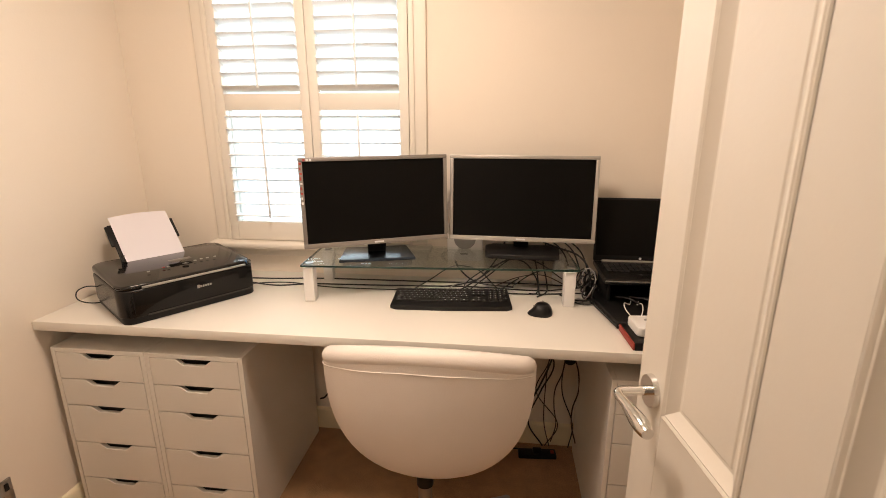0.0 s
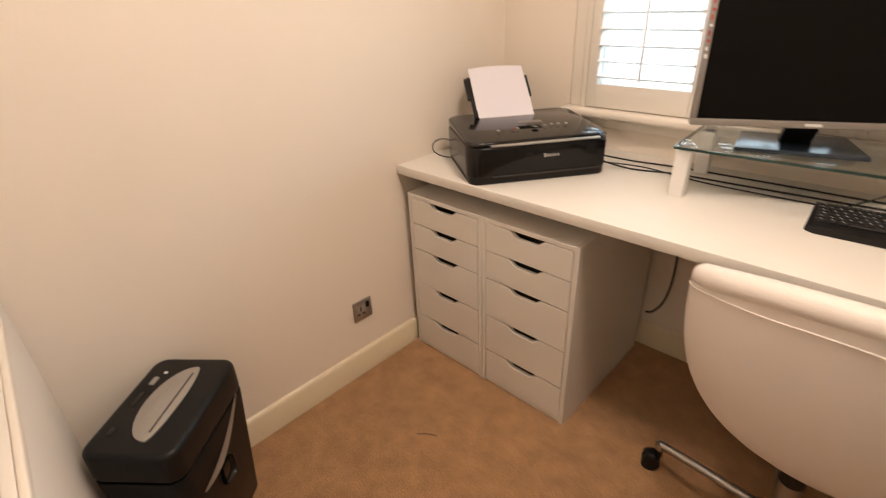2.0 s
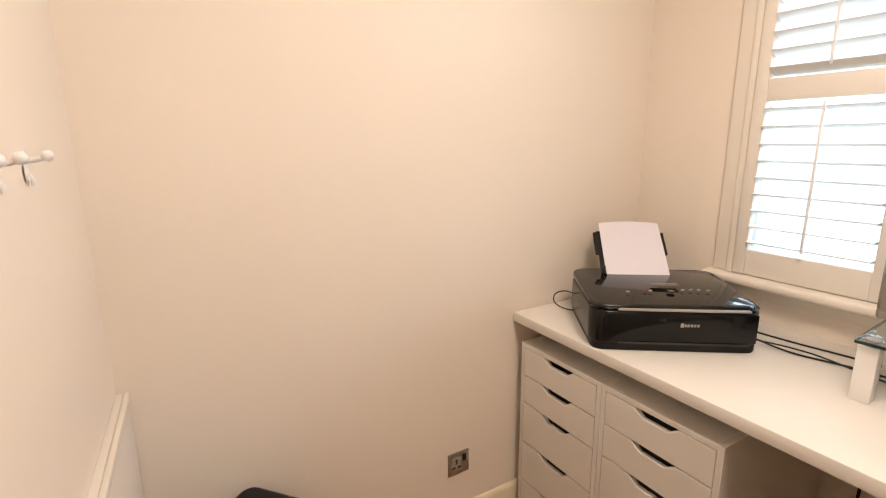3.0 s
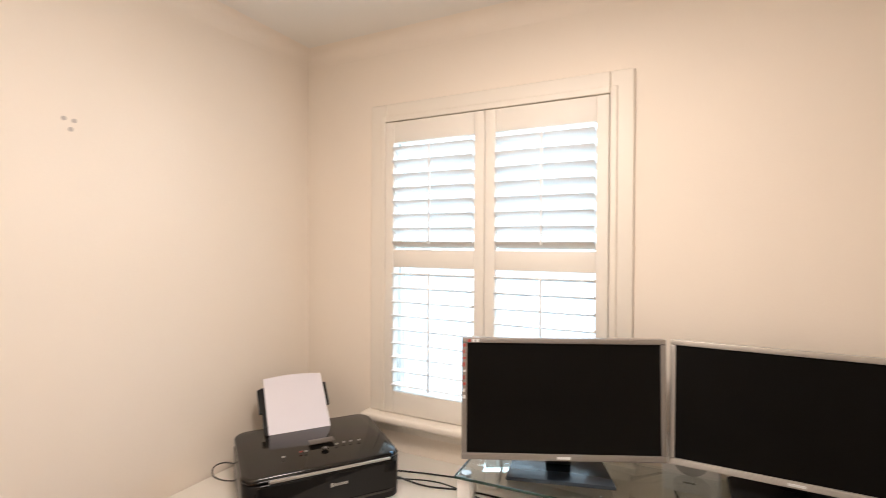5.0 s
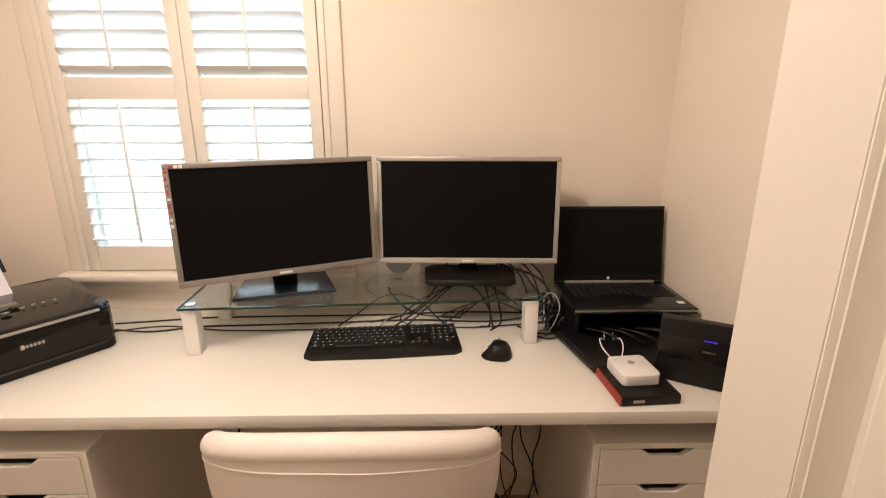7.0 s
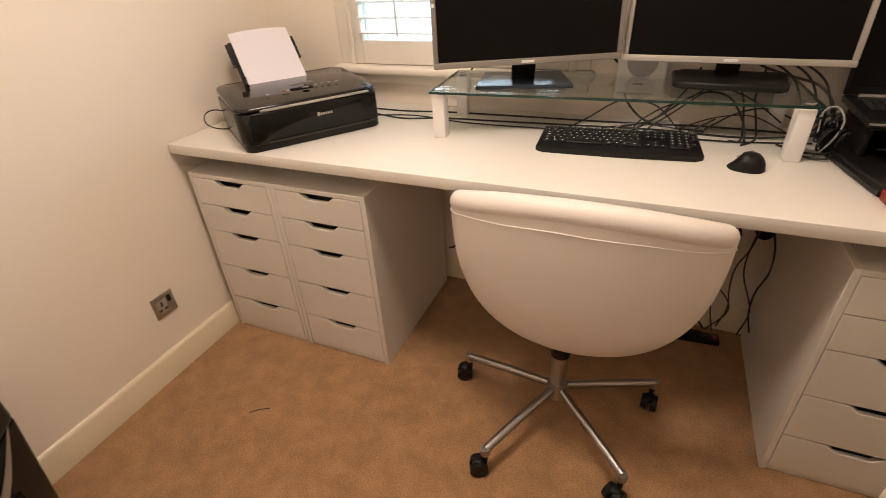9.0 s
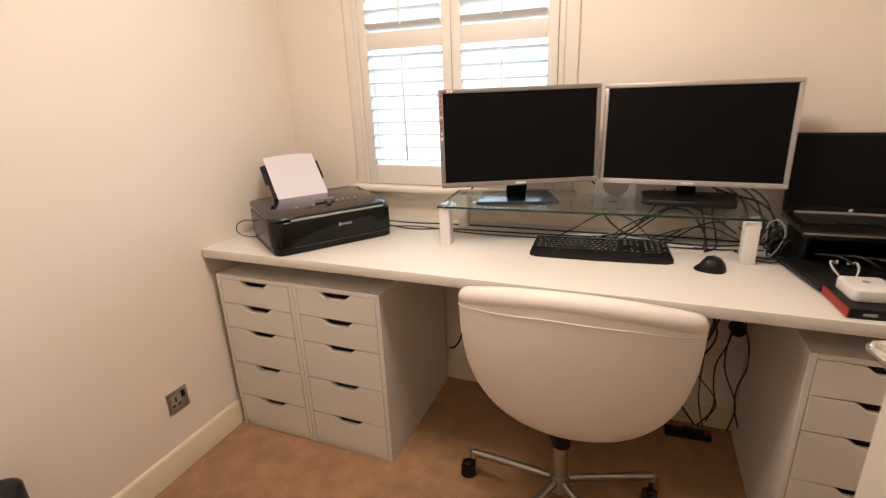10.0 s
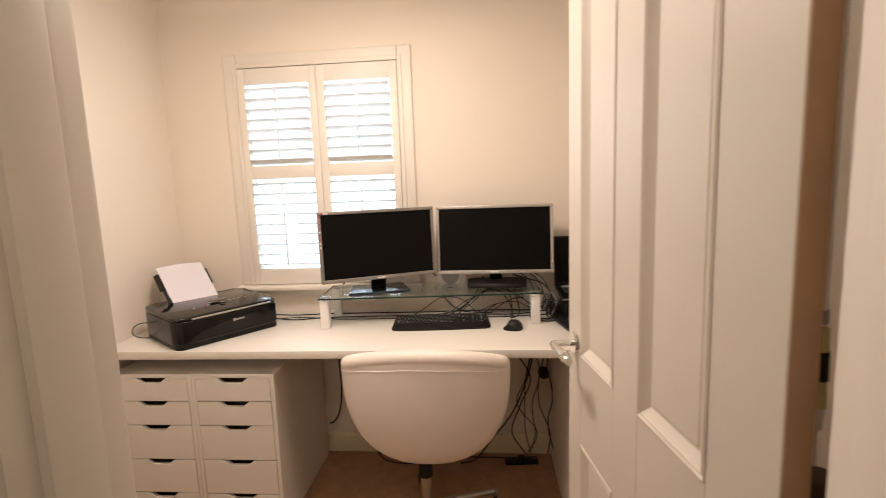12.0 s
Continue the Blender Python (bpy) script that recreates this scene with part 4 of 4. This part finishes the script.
    # loose arcs under and over the shelf
    for pts, r, m in (
            ([(1.30, -0.16, z), (1.36, -0.13, ZD + 0.035), (1.45, -0.10, ZD + 0.085), (1.55, -0.10, ZD + 0.075), (1.62, -0.13, ZD + 0.02), (1.66, -0.17, z)], 0.0024, M_CABLE),
            ([(1.48, -0.17, z), (1.56, -0.14, ZD + 0.05), (1.66, -0.10, ZD + 0.115), (1.74, -0.09, ZD + 0.11), (1.79, -0.12, ZD + 0.05), (1.80, -0.18, z)], 0.003, M_CABLE),
            ([(1.52, -0.16, z), (1.60, -0.12, ZD + 0.06), (1.70, -0.08, ZD + 0.125), (1.80, -0.06, ZD + 0.10), (1.90, -0.05, ZD + 0.03)], 0.0024, M_CABLE),
            ([(1.62, -0.10, z), (1.72, -0.09, ZD + 0.045), (1.82, -0.07, ZD + 0.05), (1.92, -0.06, z)], 0.002, M_CABLEB),
            ([(1.78, -0.03, ZD + 0.21), (1.82, -0.05, ZD + 0.185), (1.88, -0.09, ZD + 0.172), (1.94, -0.13, ZD + 0.16), (1.98, -0.15, ZD + 0.12), (2.0, -0.15, ZD + 0.05)], 0.0036, M_CABLE),
            ([(1.955, -0.24, z), (1.985, -0.225, ZD + 0.04), (2.005, -0.20, ZD + 0.085), (1.99, -0.17, ZD + 0.115), (1.965, -0.16, ZD + 0.10), (1.96, -0.19, ZD + 0.05)], 0.0026, M_CABLEG),
            ([(1.90, -0.20, z), (1.94, -0.255, z), (1.985, -0.262, z + 0.004), (2.0, -0.23, ZD + 0.02)], 0.0026, M_CABLE),
            ([(1.88, -0.17, z), (1.93, -0.235, z + 0.006), (1.98, -0.245, z + 0.012), (2.0, -0.21, ZD + 0.03)], 0.003, M_CABLE)):
        cable(pts, r, m, "loose thin cable looping behind the keyboard by the glass shelf")
    # wavy leads beside the far drawer unit
    for k, (x, r) in enumerate(((1.985, 0.0032), (1.945, 0.0028))):
        pts = [(x + 0.014 * math.sin(1.7 * i + 2 * k) - 0.012 * i * (k == 1) * 0.6, -0.06 - 0.006 * i, ZD - 0.05 - 0.083 * i) for i in range(9)]
        cable(pts, r, M_CABLEB, "brown cable hanging in waves beside the drawer unit under the desk")
    # under the desk
    for i, (xa, xb, r) in enumerate(((1.80, 1.86, 0.0035), (1.86, 1.88, 0.0025), (1.93, 1.955, 0.0028), (1.90, 1.84, 0.0025))):
        cable([(xa + 0.03, -0.02, ZD - 0.036), (xa + 0.05 * math.sin(i), -0.03, 0.62), (xb + 0.03 * math.cos(2 * i), -0.05, 0.45), (xb - 0.02, -0.045, 0.30), (xb - 0.07 + 0.05 * i, -0.07, 0.16), (xb + 0.01 * i, -0.06, 0.03)], r, (M_CABLE, M_CABLEB)[i % 2], label="dark cable hanging down behind the desk")
    cable([(1.93, -0.02, 0.74), (1.89, -0.05, 0.5), (1.80, -0.08, 0.28), (1.68, -0.09, 0.12), (1.60, -0.10, 0.02), (1.52, -0.12, 0.006)], 0.004, label="black cable hanging down behind the desk")
    cable([(0.866, 0.005, ZD - 0.036), (0.870, -0.01, 0.55), (0.876, -0.02, 0.36), (0.862, -0.03, 0.25), (0.830, -0.03, 0.19), (0.802, -0.03, 0.175)], 0.0042, label="black cable hanging beside the drawer unit under the desk")
    cable([(1.05, -0.04, 0.05), (1.12, -0.10, 0.006), (1.28, -0.13, 0.006), (1.40, -0.09, 0.006), (1.58, -0.06, 0.006), (1.78, -0.07, 0.01)], 0.0035, label="black cable trailing over the carpet under the desk")
    ps = thing("power_strip", pose(1.835, -0.095, 0, 0, 0, 4), "flat black power strip lying on the carpet under the desk", "power strip")
    part("case", bm_box(-0.085, -0.025, 0, 0.085, 0.025, 0.022, 0.006, 2), M_BLACK, ps)
    part("plug", bm_box(-0.02, -0.018, 0.022, 0.02, 0.018, 0.034, 0.005, 2), M_BLACK, ps)
    part("switch", bm_box(0.06, -0.01, 0.021, 0.075, 0.01, 0.025, 0.002), M_RED, ps)
    ad = thing("power_adapter", pose(1.962, 0.0, 0.455), "small round black plug on the wall under the desk", "adapter")
    part("case", bm_cyl((0, 0.03, 0), (0, -0.03, 0), 0.030, 0.026, 20), M_BLACK, ad)


def build_speaker_box():
    b = thing("wall_speaker", pose(1.492, YB, 0.965), "small white wall box with a round grey grille behind a monitor", "wall speaker")
    part("case", bm_box(-0.075, -0.034, -0.075, 0.075, 0, 0.085, 0.008, 3), M_WHITE, b)
    part("grille", bm_cyl((0, -0.0335, 0.025), (0, -0.037, 0.025), 0.046, n=32), M_CABLEG, b, "round grey grille")
    part("slot", bm_box(-0.02, -0.0352, -0.045, 0.012, -0.033, -0.040), M_GAPSHADE, b)


# ---- chair ----
def build_chair():
    ch = thing("office_chair", pose(1.430, -0.676, 0), "white leather tub chair on a steel five star base", "chair")
    A, B, zbot = 0.330, 0.132, 0.360
    nr, nc, th = 26, 44, radians(86)

    def rim_z(t):
        return 0.776 + 0.059 * math.cos(t) ** 1.3

    def shell(t, f, inset):
        """Point of the tub at angle t (0 at the back's middle) and f from rim to bottom."""
        r = max(0.0, 1 - f ** 2.7) ** (1 / 2.5)
        zb_ = zbot + inset * 1.3
        return Vector(((A - inset) * r * math.sin(t), -(B - inset) * r * math.cos(t), rim_z(t) - f * (rim_z(t) - zb_)))
    bm = bmesh.new()
    grids = []
    for inset in (0.0, 0.055):
        grids.append([[bm.verts.new(shell(-th + 2 * th * j / nc, i / nr, inset)) for j in range(nc + 1)] for i in range(nr + 1)])
    for k, g in enumerate(grids):
        for i in range(nr):
            for j in range(nc):
                q = (g[i][j], g[i][j + 1], g[i + 1][j + 1], g[i + 1][j])
                if i == nr - 1:
                    q = q[:3]
                bm.faces.new(q)
    a, b = grids
    for j in range(nc):
        bm.faces.new((a[0][j + 1], b[0][j + 1], b[0][j], a[0][j]))
    for i in range(nr):
        for j in (0, nc):
            bm.faces.new((a[i][j], a[i + 1][j], b[i + 1][j], b[i][j]))
    bmesh.ops.remove_doubles(bm, verts=bm.verts[:], dist=0.0005)
    back = part("backrest", bm, M_LEATHER, ch, angle=75)
    # padded roll along the rim, ending in rounded arm tips
    pts = []
    for i in range(41):
        t = -th * 1.03 + 2.06 * th * i / 40
        c = shell(max(-th, min(th, t)), 0.0, 0.0275)
        if abs(t) > th:
            c.y += 0.35 * (abs(t) - th)
        pts.append(c + Vector((0, 0, -0.006)))
    part("top_roll", bm_tube(pts, lambda u: 0.0300 * (1 - 0.06 * abs(2 * u - 1) ** 4) * (1 - 0.60 * abs(2 * u - 1) ** 60), 20), M_LEATHER, back, "padded rolled rim", angle=75)
    pts = []
    for i in range(49):
        t = -th + 2 * th * i / 48
        p = shell(t, 0.096 - 0.022 * abs(math.sin(t)) ** 5 + 0.002 * math.sin(9 * t), 0.0)
        pts.append(p + Vector((math.sin(t), -math.cos(t), 0)) * 0.0008)
    part("piping", bm_tube(pts, 0.0016, 6), M_SEAM, back, "raised stitched seam")
    out = [(0.20 * math.cos(radians(t)), 0.09 + 0.17 * math.sin(radians(t))) for t in range(0, 360, 10)]
    part("seat", bm_prism(out, 0.455, 0.53, 0.03, 4), M_LEATHER, ch)
    part("seat_underframe", bm_prism([(-0.07, -0.03), (0.05, -0.03), (0.05, 0.16), (-0.07, 0.16)], 0.385, 0.456, 0.006), M_BLACK, ch)
    part("column_cover", bm_cyl((-0.022, 0.058, 0.262), (-0.022, 0.058, 0.39), 0.029, n=20), M_BLACK, ch)
    part("gas_column", bm_cyl((-0.022, 0.058, 0.115), (-0.022, 0.058, 0.31), 0.024, n=20), M_STEEL, ch)
    part("hub", bm_cyl((-0.022, 0.058, 0.088), (-0.022, 0.058, 0.145), 0.034, 0.030, 24), M_STEEL, ch)
    for k in range(5):
        a = radians(170.5 + 72 * k)
        c, s = math.cos(a), math.sin(a)
        hubc = Vector((-0.022, 0.058, 0))
        tip = hubc + Vector((c, s, 0)) * 0.318
        leg = part("leg", bm_tube([hubc + Vector((c * 0.03, s * 0.03, 0.125)), hubc + Vector((c * 0.18, s * 0.18, 0.112)), tip + Vector((0, 0, 0.098))], 0.0125, 12), M_STEEL, ch)
        part("end_cap", bm_cyl(tip + Vector((0, 0, 0.080)), tip + Vector((0, 0, 0.104)), 0.0145, n=14), M_STEEL, leg)
        ca = radians((200, 205, 235, 265, 120)[k])       # way each castor trails
        tr = Vector((math.cos(ca), math.sin(ca), 0)) * 0.020
        w = Vector((tr.y, -tr.x, 0)).normalized()
        ax = tip + tr + Vector((0, 0, 0.0265))
        cas = part("castor", bm_cyl(tip + Vector((0, 0, 0.045)), tip + Vector((0, 0, 0.085)), 0.008, n=12), M_BLACK, leg, "black twin wheel castor")
        for d in (-1, 1):
            bm = bm_cyl(ax + w * d * 0.006, ax + w * d * 0.024, 0.0265, 0.0235 if d > 0 else 0.0265, 24)
            part("castor_wheel", bm, M_BLACK, leg)
        part("castor_hood", bm_box(ax.x - 0.016, ax.y - 0.016, ax.z + 0.006, ax.x + 0.016, ax.y + 0.016, ax.z + 0.030, 0.008, 3), M_BLACK, leg)


# ---- floor and walls ----
def build_shredder():
    sh = thing("paper_shredder", pose(0.208, -1.606, 0, 0, 0, 40.5), "black paper shredder with a silver oval top, standing on carpet", "shredder")
    W, D, H = 0.228, 0.335, 0.382     # local x: across, y: along
    bm = bm_prism(round_rect(W, D, 0.035, 6), 0.0, H, 0.004)
    for v in bm.verts:
        f = 0.80 + 0.20 * v.co.z / H
        v.co.x *= f
        v.co.y *= f
    part("bin", bm, M_SHRED, sh)
    bm = bm_prism(round_rect(W + 0.003, D + 0.003, 0.040, 8), H + 0.001, H + 0.092, 0.016, 5)
    head = part("shredder_head", bm, M_SHRED, sh)
    zt = H + 0.092
    oval = [(0.072 * math.cos(radians(t)) * (1 - 0.72 * (math.cos(radians(t)) > 0)) + 0.026, 0.126 * math.sin(radians(t))) for t in range(0, 360, 12)]
    plate = part("oval_plate", bm_prism(oval, zt - 0.002, zt + 0.004, 0.002, 2), M_SILVER, head, "brushed silver oval feed plate")
    part("feed_slot", bm_box(0.022, -0.100, zt + 0.003, 0.027, 0.100, zt + 0.0046), M_GAPSHADE, plate, "dark feed slot")
    for dx in (-0.012, -0.002, 0.008):
        part("plate_rib", bm_box(dx - 0.002, -0.06, zt + 0.0035, dx + 0.002, 0.06, zt + 0.0055, 0.001, 1), M_SILVER, plate)
    part("switch", bm_box(-0.075, 0.055, zt - 0.002, -0.060, 0.085, zt + 0.005, 0.003, 2), M_SILVER, head)
    part("switch", bm_box(-0.060, 0.100, zt - 0.002, -0.050, 0.108, zt + 0.003, 0.002, 2), M_PRINT, head)
    part("label_plate", bm_box(-0.078, -0.02, zt - 0.002, -0.066, 0.03, zt + 0.0015, 0.001), M_PRINTGREY, head)
    part("label_plate", bm_box(-0.078, -0.11, zt - 0.002, -0.062, -0.085, zt + 0.0015, 0.001), M_PRINTGREY, head)
    # silver swoosh and window on the long side
    xs = W / 2 * 0.975
    bm = bmesh.new()
    n = 14
    for off in (0, 0.003):
        vs = []
        for i in range(n + 1):
            t = i / n
            y = -0.11 + 0.22 * t
            zc = H - 0.10 + 0.115 * t - 0.04 * math.sin(math.pi * t)
            w = 0.013 * math.sin(math.pi * t) + 0.001
            vs.append((bm.verts.new((xs * (0.80 + 0.20 * zc / H) / 0.975 + off + 0.002, y, zc - w)), bm.verts.new((xs * (0.80 + 0.20 * zc / H) / 0.975 + off + 0.002, y, zc + w))))
        for p, q in zip(vs, vs[1:]):
            bm.faces.new((p[0], q[0], q[1], p[1]))
    part("silver_swoosh", bm, M_SILVER, sh)
    part("bin_window", bm_box(W / 2 * 0.92, -0.035, 0.20, W / 2 * 0.92 + 0.004, 0.02, 0.27, 0.012, 3), M_PRINTGREY, sh, "dark see-through window")


def build_socket(m, label):
    """Single socket: plate in the local x-z plane, facing -y."""
    s = thing("wall_socket", m, label, "wall socket")
    part("plate", bm_box(-0.043, -0.006, -0.043, 0.043, 0, 0.043, 0.002, 2), M_STEEL, s, "brushed steel plate")
    part("insert", bm_box(-0.030, -0.0068, -0.030, 0.010, -0.005, 0.024, 0.001), M_SILVER, s)
    for x, z, w, h in ((-0.010, 0.008, 0.004, 0.010), (-0.021, -0.014, 0.007, 0.004), (0.001, -0.014, 0.007, 0.004)):
        part("pin_hole", bm_box(x - w, -0.0074, z - h, x + w, -0.006, z + h), M_GAPSHADE, s)
    part("rocker", bm_box(0.016, -0.010, 0.004, 0.030, -0.005, 0.030, 0.002, 2), M_BLACK, s, "black rocker switch")
    for x in (-0.0345, 0.0345):
        part("screw", bm_cyl((x, -0.0055, 0), (x, -0.0072, 0), 0.0035, n=12), M_STEEL, s)


def build_radiator():
    r = thing("radiator_cover", pose(XL, YP, 0, 0, 0, -3.6), "low white painted radiator cover with a cream top edge", "radiator cover")
    x0, x1, z1, y1 = 0.004, 0.95, 0.832, 0.026
    part("front_panel", bm_box(x0, y1 - 0.016, 0.0, x1, y1 - 0.003, z1 - 0.018, 0.002, 2), M_RAD, r)
    part("side_panel", bm_box(x1 - 0.014, 0.0, 0.0, x1 - 0.002, y1 - 0.016, z1 - 0.018, 0.002), M_RAD, r)
    part("top_board", bm_box(x0, 0.0, z1 - 0.018, x1 + 0.004, y1 - 0.010, z1, 0.002, 2), M_RAD, r)
    part("lip", bm_box(x0, y1 - 0.010, z1 - 0.020, x1 + 0.004, y1 + 0.002, z1 + 0.002, 0.004, 3), M_TRIM, r, "cream gloss lip")


def build_hooks():
    """White double hooks on the boxed-out wall."""
    for x0 in (0.395, 0.525, 0.610):
        h = thing("coat_hook", pose(x0, YP - (x0 - XL) * SLANT, 1.380, 0, 0, -3.6), "white painted double coat hook on the wall", "coat hook", "coat hooks")
        part("back_plate", bm_prism(round_rect(0.018, 0.046, 0.008, 5), 0, 0.004, 0.002), M_WHITE, h).matrix_basis = pose(0, 0.006, -0.008, 90)
        part("arm", bm_tube(smooth_path([(0, 0.004, 0.0), (0, 0.018, 0.001), (0, 0.028, 0.005)], 5), 0.0042, 10), M_WHITE, h)
        b = bmesh.new()
        bmesh.ops.create_uvsphere(b, u_segments=16, v_segments=10, radius=0.0085)
        bmesh.ops.translate(b, verts=b.verts[:], vec=(0, 0.030, 0.006))
        part("knob", b, M_WHITE, h)
        part("lower_stem", bm_tube(smooth_path([(0, 0.004, -0.020), (0, 0.008, -0.030), (0, 0.007, -0.036)], 5), lambda u: 0.0045 * (1 - 0.5 * u), 8), M_WHITE, h)


def build_bits():
    f = thing("wall_fixing", pose(XL, -0.885, 1.912), "three small filled screw holes in the wall paint", "wall mark")
    for k, (y, z) in enumerate(((0.012, 0.010), (-0.012, 0.012), (0.004, -0.014))):
        part("screw_hole", bm_cyl((-0.001, y, z), (0.0012, y, z), 0.006, n=12), M_MARK, f)
    t = bm_tube(smooth_path([(0.435, -0.985, 0.003), (0.462, -0.962, 0.004), (0.492, -0.945, 0.003)]), 0.0016, 6)
    tagged(part("thread", t, M_BROWN), "short dark thread lying on the carpet", "thread")
    # the room's ceiling lamp, out of view, and an added fixture for the hall fill
    for x, y in ((LX, LY), (1.6, -2.65)):
        l = thing("ceiling_lamp", pose(x, y, ZC), "unseen round flush white ceiling lamp, switched on", "ceiling lamp", "ceiling lamps")
        part("rim", bm_cyl((0, 0, -0.05), (0, 0, 0), 0.20, 0.21, 32), M_WHITE, l)
        part("diffuser", bm_cyl((0, 0, -0.068), (0, 0, -0.05), 0.17, 0.19, 32), M_DIFF, l)
    # mop behind the door
    mp = thing("mop", pose(2.229, -1.62, 0), "white handled spray mop with a yellow bottle leaning behind the door", "mop")
    part("handle", bm_cyl((0, 0, 0.10), (0.004, 0.0, 1.9), 0.013, n=14), M_WHITE, mp)
    part("collar", bm_cyl((0.002, 0, 1.205), (0.002, 0, 1.228), 0.0165, n=16), M_CABLEG, mp, "grey plastic collar")
    part("bottle", bm_cyl((0.0, -0.012, 1.062), (0.0, -0.012, 1.200), 0.016, 0.014, 20), M_YELLOW, mp, "yellow plastic bottle")
    part("bottle_label", bm_cyl((0.0, -0.0125, 1.110), (0.0, -0.0125, 1.160), 0.0166, 0.0156, 20), M_BLACK, mp)
    part("bottle_cap", bm_cyl((0.0, -0.012, 1.022), (0.0, -0.012, 1.062), 0.012, 0.0155, 20), M_WHITE, mp)
    part("mop_head", bm_box(-0.13, -0.06, 0.0, 0.13, 0.06, 0.11, 0.03, 3), M_BROWN, mp)
    br = thing("broom", pose(2.220, -1.66, 0), "dark bristled broom standing upside down behind the door", "broom")
    part("stick", bm_cyl((0, 0, 0.0), (0, 0, 0.86), 0.011, n=12), M_WHITE, br)
    part("bristles", bm_box(-0.05, -0.022, 0.86, 0.03, 0.022, 0.962, 0.018, 3), M_BROWN, br)


build_printer()
ZS = build_shelf()
build_monitor(pose(1.150, -0.175, ZS, 0, 0, 16), pose(1.190, -0.285, ZS + 0.075, -3, 0, 25), M_BEZELD, "grey framed widescreen monitor with red stickers on a glass shelf", "stickers")
build_monitor(pose(1.728, -0.100, ZS, 0, 0, -2), pose(1.718, -0.150, ZS + 0.064, -4, 0, -2.0), M_BEZEL, "silver framed widescreen monitor facing forward on the glass shelf", "plain")
build_keyboard()
build_mouse()
build_laptop()
build_small_electronics()
build_cables()
build_speaker_box()
build_chair()
build_shredder()
build_socket(pose(XL, -0.869, 0.284, 0, 0, 90), "brushed steel single switched socket on the wall above the skirting")
build_radiator()
build_hooks()
build_bits()
